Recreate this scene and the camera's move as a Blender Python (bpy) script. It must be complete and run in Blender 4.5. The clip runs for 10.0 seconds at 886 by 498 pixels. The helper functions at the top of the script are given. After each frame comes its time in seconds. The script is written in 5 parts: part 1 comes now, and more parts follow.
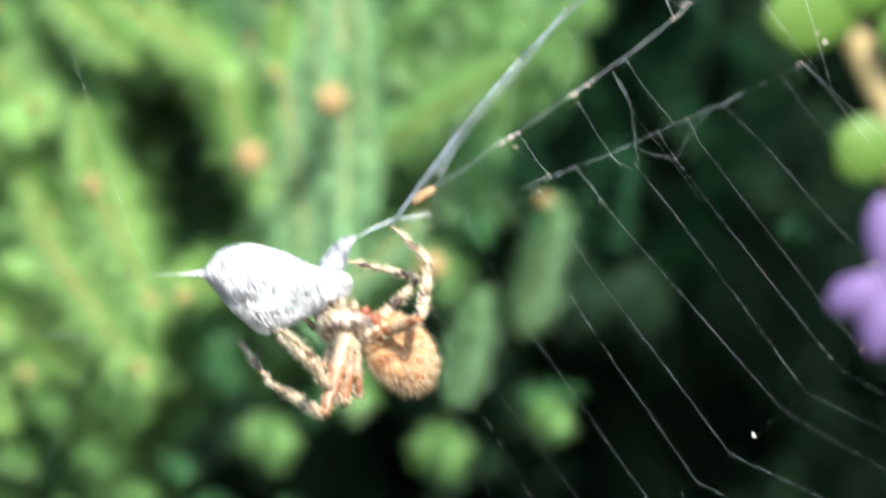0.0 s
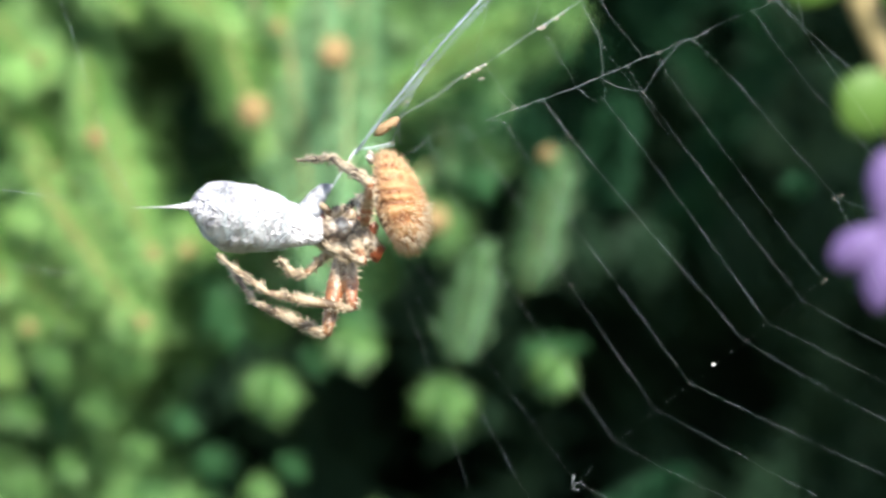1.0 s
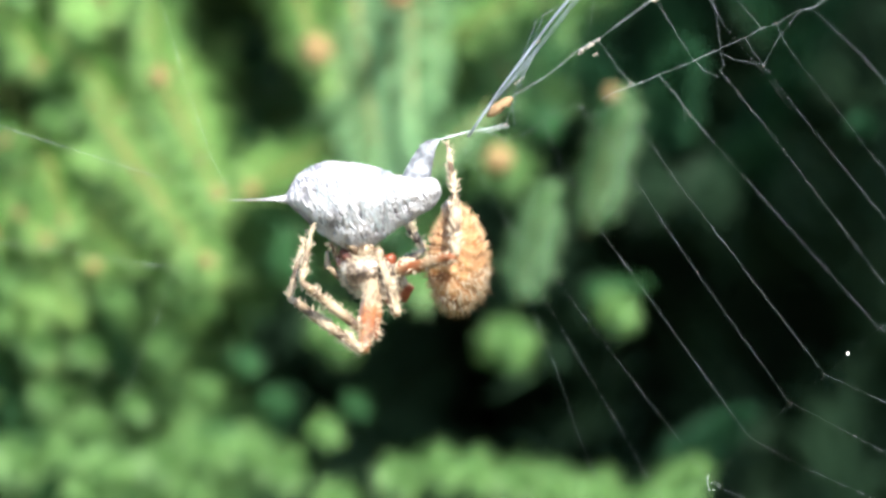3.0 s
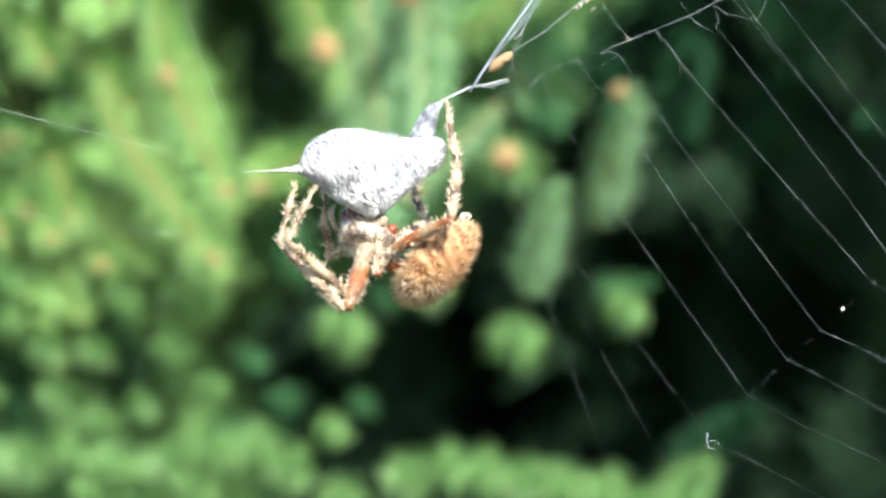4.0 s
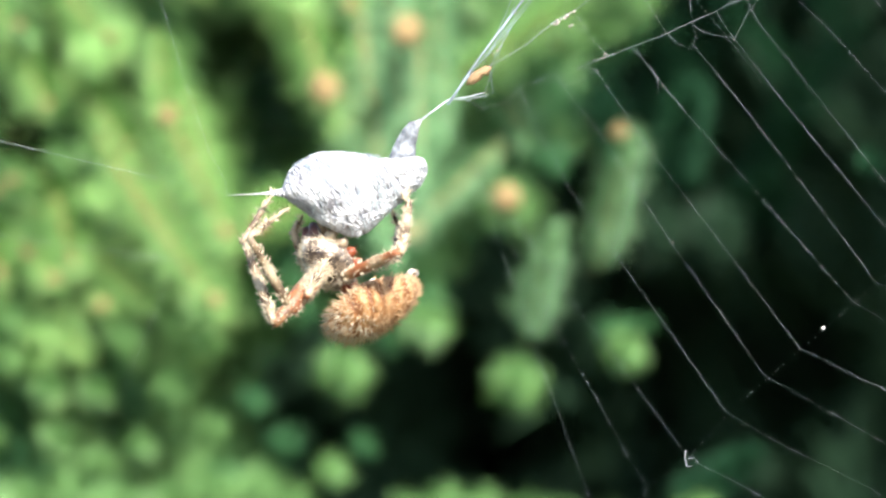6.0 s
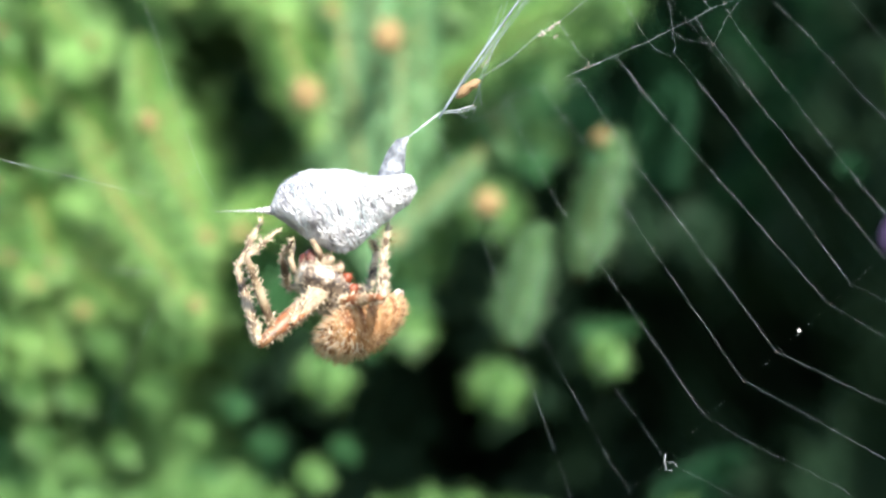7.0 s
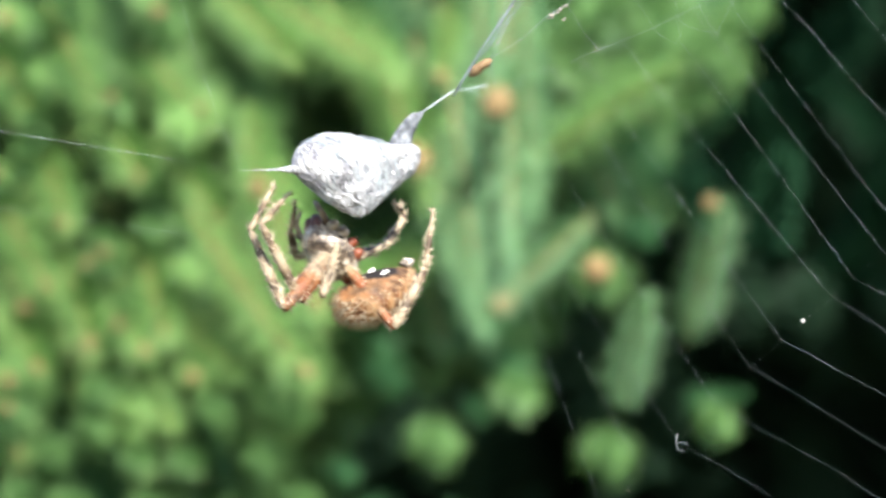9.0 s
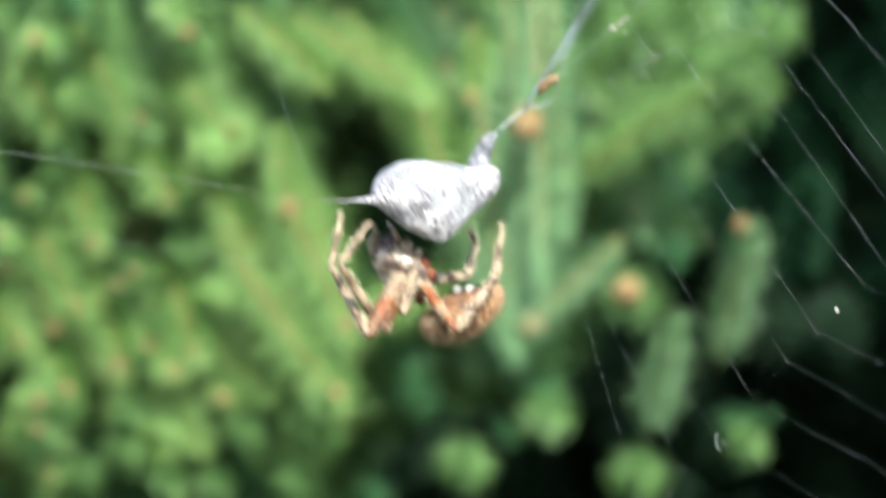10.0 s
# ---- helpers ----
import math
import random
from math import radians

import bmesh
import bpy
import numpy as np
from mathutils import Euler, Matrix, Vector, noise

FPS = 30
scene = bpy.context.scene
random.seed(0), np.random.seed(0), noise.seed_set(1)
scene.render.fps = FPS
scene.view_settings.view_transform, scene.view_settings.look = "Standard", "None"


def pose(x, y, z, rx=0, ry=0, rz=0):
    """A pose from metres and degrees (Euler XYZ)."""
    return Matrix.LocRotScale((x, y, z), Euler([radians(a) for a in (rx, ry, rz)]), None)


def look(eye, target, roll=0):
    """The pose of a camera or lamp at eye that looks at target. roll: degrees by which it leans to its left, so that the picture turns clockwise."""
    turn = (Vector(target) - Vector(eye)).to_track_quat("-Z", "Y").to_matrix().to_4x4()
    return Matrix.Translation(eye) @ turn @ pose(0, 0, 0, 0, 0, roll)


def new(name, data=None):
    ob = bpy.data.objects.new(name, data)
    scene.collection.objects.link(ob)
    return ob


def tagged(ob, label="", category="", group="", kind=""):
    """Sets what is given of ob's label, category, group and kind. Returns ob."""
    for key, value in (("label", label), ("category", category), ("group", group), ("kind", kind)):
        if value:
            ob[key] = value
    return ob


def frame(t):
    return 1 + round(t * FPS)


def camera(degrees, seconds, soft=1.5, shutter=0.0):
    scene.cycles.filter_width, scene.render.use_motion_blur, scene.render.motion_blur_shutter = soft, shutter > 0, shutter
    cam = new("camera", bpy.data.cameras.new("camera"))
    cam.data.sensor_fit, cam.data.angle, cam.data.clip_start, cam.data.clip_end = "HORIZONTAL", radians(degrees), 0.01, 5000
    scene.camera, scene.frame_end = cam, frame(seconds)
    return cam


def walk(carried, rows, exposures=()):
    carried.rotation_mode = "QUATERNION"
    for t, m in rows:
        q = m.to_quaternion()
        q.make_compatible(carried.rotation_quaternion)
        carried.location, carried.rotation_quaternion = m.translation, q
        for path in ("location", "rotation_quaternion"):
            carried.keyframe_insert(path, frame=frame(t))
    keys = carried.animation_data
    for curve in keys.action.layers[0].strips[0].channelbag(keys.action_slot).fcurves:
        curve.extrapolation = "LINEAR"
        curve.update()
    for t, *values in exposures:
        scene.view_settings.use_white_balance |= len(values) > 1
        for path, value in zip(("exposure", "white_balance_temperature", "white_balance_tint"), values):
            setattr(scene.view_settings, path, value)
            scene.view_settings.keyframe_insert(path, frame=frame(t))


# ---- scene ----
MM = 0.001
EYE = (0, -0.46, 1.0)

# ---- camera ----
cam = camera(10, 10.0, soft=2.5, shutter=0.5)
cam.data.dof.use_dof = True
cam.data.dof.focus_distance = 0.458
cam.data.dof.aperture_fstop = 42.0
cam.data.dof.aperture_blades = 0
walk(cam, [
    (0, look(EYE, (0.00000, 0, 1.00000))),
    (0.3, look(EYE, (-0.00046, 0, 1.00036))),
    (0.5, look(EYE, (-0.00067, 0, 1.00062))),
    (0.75, look(EYE, (-0.00067, 0, 0.99820))),
    (1, look(EYE, (-0.00026, 0, 0.99579))),
    (1.2, look(EYE, (-0.00318, 0, 0.99569))),
    (1.5, look(EYE, (-0.00503, 0, 0.99569))),
    (1.75, look(EYE, (-0.00626, 0, 0.99651))),
    (2, look(EYE, (-0.00667, 0, 0.99728))),
    (2.25, look(EYE, (-0.00575, 0, 0.99589))),
    (2.5, look(EYE, (-0.00447, 0, 0.99446))),
    (2.75, look(EYE, (-0.00513, 0, 0.99230))),
    (3, look(EYE, (-0.00611, 0, 0.99025))),
    (3.2, look(EYE, (-0.00657, 0, 0.98999))),
    (4.3, look(EYE, (-0.00698, 0, 0.99025))),
    (4.5, look(EYE, (-0.00734, 0, 0.99076))),
    (5, look(EYE, (-0.00729, 0, 0.99132))),
    (5.5, look(EYE, (-0.00734, 0, 0.99322))),
    (5.7, look(EYE, (-0.00719, 0, 0.99353))),
    (6.8, look(EYE, (-0.00554, 0, 0.99415))),
    (7, look(EYE, (-0.00513, 0, 0.99425))),
    (7.5, look(EYE, (-0.00441, 0, 0.99425))),
    (7.75, look(EYE, (-0.00719, 0, 0.99512))),
    (8, look(EYE, (-0.01042, 0, 0.99630))),
    (8.5, look(EYE, (-0.01376, 0, 0.99779))),
    (9, look(EYE, (-0.01509, 0, 1.00026))),
    (9.5, look(EYE, (-0.01781, 0, 1.00103))),
    (10, look(EYE, (-0.01781, 0, 1.00221))),
], exposures=[(0, 1.74), (0.5, 1.51), (1, 1.54), (1.5, 1.62), (2, 1.58), (2.5, 1.64), (3, 1.68), (4.5, 1.76), (5, 1.79), (5.5, 1.78), (7, 1.66), (8, 1.59), (8.5, 1.54), (9, 1.41), (9.5, 1.33), (10, 1.33)])

# ---- world, sun, exposure ----
world = bpy.data.worlds.new("sky")
scene.world = world
world.use_nodes = True
wn = world.node_tree.nodes
sky = wn.new("ShaderNodeTexSky")
sky.sky_type = "NISHITA"
sky.sun_disc = False
SUN_ELEV, SUN_TURN = radians(41), radians(160)
sky.sun_elevation, sky.sun_rotation = SUN_ELEV, SUN_TURN
world.node_tree.links.new(sky.outputs[0], wn["Background"].inputs[0])
wn["Background"].inputs[1].default_value = 0.15
sun = new("sun", bpy.data.lights.new("sun", "SUN"))
sun.data.energy, sun.data.angle, sun.data.color = 5.0, radians(0.53), (1.0, 0.95, 0.87)
to_sun = Vector((math.sin(SUN_TURN) * math.cos(SUN_ELEV), math.cos(SUN_TURN) * math.cos(SUN_ELEV), math.sin(SUN_ELEV)))
sun.matrix_world = look(to_sun * 5 + Vector((0, 0, 1)), (0, 0, 1))
scene.view_settings.exposure = 1.80


# ---- materials ----
class Nodes:
    """A small builder for one node material."""

    def __init__(self, name):
        self.m = bpy.data.materials.new(name)
        self.m.use_nodes = True
        self.t = self.m.node_tree
        self.bsdf = self.t.nodes["Principled BSDF"]
        self.out = self.t.nodes["Material Output"]

    def add(self, kind, **values):
        n = self.t.nodes.new("ShaderNode" + kind)
        for key, value in values.items():
            setattr(n, key, value)
        return n

    def link(self, a, b):
        self.t.links.new(a, b)

    def coords(self, kind="Object"):
        return self.add("TexCoord").outputs[kind]

    def noise(self, scale, detail=4.0, rough=0.6, where=None):
        n = self.add("TexNoise")
        n.inputs["Scale"].default_value = scale
        n.inputs["Detail"].default_value = detail
        n.inputs["Roughness"].default_value = rough
        self.link(where if where else self.coords(), n.inputs["Vector"])
        return n.outputs["Fac"]

    def ramp(self, fac, stops):
        n = self.add("ValToRGB")
        el = n.color_ramp.elements
        while len(el) < len(stops):
            el.new(0.5)
        for e, (p, c) in zip(el, stops):
            e.position, e.color = p, (*c, 1)
        self.link(fac, n.inputs[0])
        return n.outputs[0]

    def mix(self, fac, a, b, how="MIX"):
        n = self.add("Mix", data_type="RGBA", blend_type=how)
        for socket, v in ((n.inputs[0], fac), (n.inputs[6], a), (n.inputs[7], b)):
            if isinstance(v, (int, float)):
                socket.default_value = v
            elif isinstance(v, tuple):
                socket.default_value = (*v, 1)
            else:
                self.link(v, socket)
        return n.outputs[2]

    def sums(self, op, a, b=0.5):
        n = self.add("Math", operation=op)
        for socket, v in zip(n.inputs, (a, b)):
            if isinstance(v, (int, float)):
                socket.default_value = v
            else:
                self.link(v, socket)
        return n.outputs[0]

    def axis(self, i):
        n = self.add("SeparateXYZ")
        self.link(self.coords(), n.inputs[0])
        return n.outputs[i]

    def bump(self, height, dist, strength=0.6):
        n = self.add("Bump")
        n.inputs["Distance"].default_value = dist
        n.inputs["Strength"].default_value = strength
        self.link(height, n.inputs["Height"])
        self.link(n.outputs[0], self.bsdf.inputs["Normal"])

    def done(self, color, rough=0.6, spec=0.4):
        if isinstance(color, tuple):
            self.bsdf.inputs["Base Color"].default_value = (*color, 1)
        else:
            self.link(color, self.bsdf.inputs["Base Color"])
        self.bsdf.inputs["Roughness"].default_value = rough
        self.bsdf.inputs["Specular IOR Level"].default_value = spec
        return self.m

    def thin(self, color, share):
        """Lets part of the light through, as leaves and petals do."""
        tr = self.add("BsdfTranslucent")
        if isinstance(color, tuple):
            tr.inputs[0].default_value = (*color, 1)
        else:
            self.link(color, tr.inputs[0])
        mx = self.add("MixShader")
        mx.inputs[0].default_value = share
        self.link(self.bsdf.outputs[0], mx.inputs[1])
        self.link(tr.outputs[0], mx.inputs[2])
        self.link(mx.outputs[0], self.out.inputs[0])


def needle_green(name, lo, hi, tip, share=0.45, gloss=0.35, brown=0.0):
    n = Nodes(name)
    rnd = n.add("ObjectInfo").outputs["Random"]
    isl = n.add("NewGeometry").outputs["Random Per Island"]
    base = n.mix(n.sums("ADD", n.sums("MULTIPLY", rnd, 0.45), n.sums("MULTIPLY", isl, 0.55)), lo, hi)
    base = n.mix(n.sums("MULTIPLY", n.noise(90.0), 0.5), base, tip)
    if brown:
        dry = n.ramp(n.noise(75.0, 2.0), [(0.51, (0.0, 0.0, 0.0)), (0.64, (1.0, 1.0, 1.0))])
        base = n.mix(n.sums("MULTIPLY", dry, brown), base, (0.40, 0.27, 0.12))
    m = n.done(base, 0.5, gloss)
    n.thin(base, share)
    return m


def plain(name, a, b, scale, rough=0.6, bump=0.0, spec=0.4):
    n = Nodes(name)
    c = n.mix(n.noise(scale), a, b)
    c = n.mix(n.sums("MULTIPLY", n.noise(scale * 7), 0.35), c, b)
    if bump:
        n.bump(n.noise(scale * 5), bump)
    return n.done(c, rough, spec)


def silk_mat(name, color, share):
    n = Nodes(name)
    # glints along the threads are painted in as brighter stretches of colour
    dim = tuple(0.5 * c for c in color)
    color = n.ramp(n.noise(260.0, 3.0), [(0.40, dim), (0.62, color)])
    m = n.done(color, 0.35, 0.5)
    n.thin(color, share)
    return m


def abdomen_mat():
    n = Nodes("abdomen_skin")
    back, side, along = n.axis(0), n.axis(1), n.axis(2)
    wob = n.sums("MULTIPLY", n.sums("SUBTRACT", n.noise(420.0), 0.5), 0.0022)
    # pale lobes down the flanks, parted by brown grooves that bend forward at the sides
    bent = n.sums("ADD", n.sums("SUBTRACT", along, n.sums("MULTIPLY", n.sums("ABSOLUTE", side), 0.40)), wob)
    bars = n.sums("ADD", n.sums("MULTIPLY", n.sums("SINE", n.sums("MULTIPLY", bent, 4600.0)), 0.5), 0.5)
    lobes = n.ramp(bars, [(0.0, (0.107, 0.037, 0.011)), (0.35, (0.205, 0.086, 0.028)), (1.0, (0.328, 0.184, 0.082))])
    # the broad smooth orange back
    crown = n.ramp(n.noise(300.0, 3.0), [(0.35, (0.221, 0.094, 0.030)), (0.65, (0.312, 0.164, 0.070))])
    high = n.ramp(n.sums("ADD", n.sums("MULTIPLY", n.sums("ADD", back, wob), 420.0), 0.0), [(0.25, (0.0, 0.0, 0.0)), (0.85, (1.0, 1.0, 1.0))])
    top = n.mix(n.sums("MULTIPLY", high, 0.65), lobes, crown)
    spots = n.ramp(n.noise(700.0, 2.0), [(0.42, (0.0, 0.0, 0.0)), (0.62, (1.0, 1.0, 1.0))])
    top = n.mix(n.sums("MULTIPLY", spots, 0.26), top, (0.098, 0.033, 0.011))
    pale = n.ramp(n.noise(520.0, 3.0), [(0.56, (0.0, 0.0, 0.0)), (0.70, (1.0, 1.0, 1.0))])
    top = n.mix(n.sums("MULTIPLY", pale, 0.20), top, (0.377, 0.262, 0.156))
    # brown belly
    belly = n.ramp(n.noise(380.0, 3.0), [(0.36, (0.050, 0.026, 0.014)), (0.50, (0.150, 0.082, 0.040)), (0.64, (0.255, 0.115, 0.045))])
    # with a black patch between the pale spots
    near = n.sums("ADD", n.sums("POWER", n.sums("MULTIPLY", side, 560.0), 2.0), n.sums("POWER", n.sums("MULTIPLY", n.sums("SUBTRACT", along, 0.0008), 520.0), 2.0))
    patch = n.ramp(n.sums("ADD", n.sums("MULTIPLY", near, 0.5), n.sums("MULTIPLY", wob, 120.0)), [(0.35, (1.0, 1.0, 1.0)), (0.55, (0.0, 0.0, 0.0))])
    belly = n.mix(patch, belly, (0.014, 0.010, 0.009))
    cut = n.ramp(n.sums("ADD", n.sums("MULTIPLY", n.sums("ADD", back, wob), 330.0), 0.62), [(0.15, (0.0, 0.0, 0.0)), (0.6, (1.0, 1.0, 1.0))])
    n.bump(n.sums("ADD", n.noise(900.0), n.sums("MULTIPLY", bars, 0.8)), 0.00035, 0.8)
    return n.done(n.mix(cut, belly, top), 0.6, 0.35)


def leg_mat(name, stops, step, dark):
    n = Nodes(name)
    wob = n.sums("MULTIPLY", n.noise(500.0), 2.6)
    rings = n.sums("ADD", n.sums("MULTIPLY", n.sums("SINE", n.sums("ADD", n.sums("MULTIPLY", n.axis(2), step), wob)), 0.5), 0.5)
    c = n.ramp(rings, stops)
    blot = n.ramp(n.noise(1100.0, 3.0), [(0.50, (0.0, 0.0, 0.0)), (0.62, (1.0, 1.0, 1.0))])
    c = n.mix(n.sums("MULTIPLY", blot, dark), c, (0.075, 0.042, 0.024))
    n.bump(n.noise(1500.0), 0.0002, 0.8)
    return n.done(c, 0.55, 0.4)


def femur_mat():
    """Cream skin that turns rust-red towards the knee, with dark blotches."""
    n = Nodes("femur_skin")
    along = n.sums("ADD", n.sums("MULTIPLY", n.axis(2), 110.0), n.sums("MULTIPLY", n.sums("SUBTRACT", n.noise(430.0, 3.0), 0.5), 1.3))
    c = n.ramp(along, [(0.26, (0.246, 0.191, 0.128)), (0.46, (0.196, 0.081, 0.031)), (0.68, (0.153, 0.048, 0.018)), (0.92, (0.202, 0.100, 0.047))])
    blot = n.ramp(n.noise(1100.0, 3.0), [(0.50, (0.0, 0.0, 0.0)), (0.62, (1.0, 1.0, 1.0))])
    c = n.mix(n.sums("MULTIPLY", blot, 0.75), c, (0.053, 0.026, 0.014))
    n.bump(n.noise(1500.0), 0.0002, 0.8)
    return n.done(c, 0.4, 0.5)


def bundle_mat():
    n = Nodes("wrapped_silk")
    def strands(scale, turn):
        at = n.add("Mapping")
        at.inputs["Rotation"].default_value = turn
        at.inputs["Scale"].default_value = (1.0, 1.0, 0.14)
        n.link(n.coords(), at.inputs["Vector"])
        v = n.noise(scale, 3.0, 0.5, at.outputs[0])
        return n.sums("ABSOLUTE", n.sums("SUBTRACT", v, 0.5))

    lines = n.sums("MINIMUM", n.sums("MINIMUM", strands(900.0, (0.3, 0.5, 0)), strands(800.0, (-0.4, 1.9, 0.3))), strands(1000.0, (0.8, -0.6, 0.9)))
    ridge = n.ramp(lines, [(0.0, (1.0, 1.0, 1.0)), (0.09, (0.0, 0.0, 0.0))])
    bare = n.ramp(n.noise(430.0, 5.0, 0.66), [(0.49, (0.0, 0.0, 0.0)), (0.56, (1.0, 1.0, 1.0))])
    c = n.mix(n.sums("MULTIPLY", bare, 0.62), (0.30, 0.30, 0.335), (0.06, 0.058, 0.078))
    streak = n.ramp(strands(700.0, (1.2, 0.2, -0.5)), [(0.0, (1.0, 1.0, 1.0)), (0.05, (0.0, 0.0, 0.0))])
    c = n.mix(n.sums("MULTIPLY", streak, 0.45), c, (0.16, 0.16, 0.18))
    c = n.mix(n.sums("MULTIPLY", ridge, 0.5), c, (0.86, 0.86, 0.88))
    # the insect shows grey through the thin silk near its tail
    low = n.ramp(n.sums("MULTIPLY", n.axis(0), -70.0), [(0.55, (0.0, 0.0, 0.0)), (0.80, (1.0, 1.0, 1.0))])
    veil = n.sums("MULTIPLY", low, n.ramp(n.noise(330.0, 4.0, 0.6), [(0.46, (0.0, 0.0, 0.0)), (0.60, (1.0, 1.0, 1.0))]))
    c = n.mix(n.sums("MULTIPLY", veil, 0.7), c, (0.075, 0.07, 0.09))
    n.bump(n.sums("ADD", n.sums("MULTIPLY", ridge, 0.35), n.noise(420.0, 4.0, 0.6)), 0.0011, 0.9)
    return n.done(c, 0.42, 0.5)


# paler copy of the needle green, with sunlight in the colour
GREEN_LIT = needle_green("needles_lit", (0.205, 0.430, 0.130), (0.305, 0.550, 0.185), (0.385, 0.545, 0.185), 0.4, brown=0.7)
GREEN_GREY = needle_green("needles_grey", (0.1935, 0.3888, 0.184), (0.2655, 0.4992, 0.2484), (0.3015, 0.4896, 0.2438), 0.38)
YOUNG_STEM = plain("young_stem", (0.31, 0.19, 0.08), (0.13, 0.17, 0.055), 160.0, 0.6)
# dimmer copy of the lit green, lowering the light on tips and fill
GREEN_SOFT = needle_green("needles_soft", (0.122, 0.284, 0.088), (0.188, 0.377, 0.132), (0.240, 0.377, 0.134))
# the needle green with shade put in, for recessed shoots
GREEN_SHADED = needle_green("needles_shaded", (0.0405, 0.14, 0.05488), (0.0765, 0.23, 0.0931), (0.1035, 0.25, 0.098))
# the same needles again: the shrub's deep shade put into near-black greens
GREEN_DEEP_SHADE = needle_green("needles_deep_shade", (0.0114, 0.0462, 0.02205), (0.0228, 0.0825, 0.0378), (0.02375, 0.0847, 0.0378), 0.45, 0.12)
GREEN_DARK_SHADE = needle_green("needles_dark_shade", (0.0185, 0.0430, 0.0242), (0.0285, 0.0645, 0.0360), (0.0310, 0.0675, 0.0370), 0.45, 0.06)
BUD = plain("bud_orange", (0.275, 0.165, 0.070), (0.22, 0.165, 0.068), 300.0, 0.6, 0.0004)
TWIG = plain("twig_tan", (0.27, 0.20, 0.10), (0.18, 0.15, 0.06), 200.0, 0.7, 0.0005)
BARK = plain("bark_brown", (0.07, 0.045, 0.03), (0.03, 0.02, 0.014), 60.0, 0.85, 0.002)
LEAF = needle_green("leaf_fresh", (0.07225, 0.168, 0.0306), (0.1105, 0.208, 0.03825), (0.09775, 0.18, 0.03825))
petals = Nodes("petal_purple")
petal_colour = petals.mix(petals.noise(120.0), (0.115, 0.075, 0.20), (0.165, 0.115, 0.255))
PETAL = petals.done(petal_colour, 0.6, 0.2)
petals.thin(petal_colour, 0.35)
SOIL = plain("soil", (0.07, 0.05, 0.032), (0.045, 0.065, 0.022), 3.0, 0.95, 0.02)
SILK = silk_mat("web_silk", (0.68, 0.76, 0.79), 0.35)
SILK_BAND = silk_mat("band_silk", (0.46, 0.53, 0.62), 0.45)
SILK_CRUMB = plain("silk_crumb", (0.46, 0.43, 0.385), (0.24, 0.20, 0.155), 900.0, 0.6)
BUNDLE = bundle_mat()
neck_nodes = Nodes("neck_silk")
neck_tone = neck_nodes.ramp(neck_nodes.noise(800.0, 4.0), [(0.36, (0.10, 0.11, 0.125)), (0.50, (0.25, 0.265, 0.30)), (0.64, (0.50, 0.52, 0.56))])
neck_nodes.bump(neck_nodes.noise(700.0), 0.0004, 0.8)
NECK_SILK = neck_nodes.done(neck_tone, 0.4, 0.5)
neck_nodes.thin(neck_tone, 0.4)
JAW = plain("jaw_chestnut", (0.10, 0.025, 0.012), (0.05, 0.015, 0.01), 600.0, 0.35, 0.0002, 0.5)
ABDOMEN = abdomen_mat()
cara = Nodes("carapace_mottled")
cara_mottle = cara.ramp(cara.noise(900.0, 4.0), [(0.38, (0.024, 0.015, 0.011)), (0.50, (0.135, 0.098, 0.070)), (0.62, (0.46, 0.42, 0.36))])
cara.bump(cara.noise(1200.0), 0.0003, 0.9)
CARAPACE = cara.done(cara_mottle, 0.28, 0.6)
PEDICEL = plain("chestnut_red", (0.21, 0.048, 0.015), (0.11, 0.026, 0.010), 400.0, 0.35, 0.0002, 0.5)
FEMUR = femur_mat()
RUST = leg_mat("hind_femur_skin", [(0.0, (0.189, 0.054, 0.016)), (0.5, (0.225, 0.095, 0.038)), (1.0, (0.279, 0.194, 0.117))], 1300.0, 0.5)
BANDED = leg_mat("banded_skin", [(0.0, (0.016, 0.010, 0.007)), (0.45, (0.054, 0.032, 0.018)), (0.7, (0.297, 0.243, 0.162)), (1.0, (0.342, 0.279, 0.189))], 2300.0, 0.4)
SHIN = leg_mat("shin_skin", [(0.0, (0.057, 0.036, 0.019)), (0.3, (0.159, 0.112, 0.065)), (1.0, (0.272, 0.216, 0.144))], 1500.0, 0.65)
HAIR = plain("hair_cream", (0.47, 0.33, 0.20), (0.33, 0.19, 0.09), 400.0, 0.5)
SPINE = plain("spine_cream", (0.56, 0.48, 0.36), (0.34, 0.27, 0.18), 700.0, 0.5)
DEBRIS = plain("debris_tan", (0.36, 0.24, 0.125), (0.13, 0.075, 0.035), 900.0, 0.7, 0.0003)
EYE_BLACK = plain("eye_black", (0.01, 0.008, 0.008), (0.02, 0.015, 0.012), 300.0, 0.15, 0.0, 0.6)
DROP = plain("crumb_white", (0.85, 0.85, 0.82), (0.7, 0.68, 0.62), 900.0, 0.4)


# ---- mesh helpers ----
def mesh_of(name, bm, material, smooth=True):
    me = bpy.data.meshes.new(name)
    bm.to_mesh(me)
    bm.free()
    me.materials.append(material)
    if smooth:
        me.polygons.foreach_set("use_smooth", [True] * len(me.polygons))
    return me


def part(name, bm, material, parent=None, label="", smooth=True):
    ob = new(name, mesh_of(name, bm, material, smooth) if isinstance(bm, bmesh.types.BMesh) else bm)
    if parent:
        ob.parent = parent
    if label:
        tagged(ob, label)
    return ob


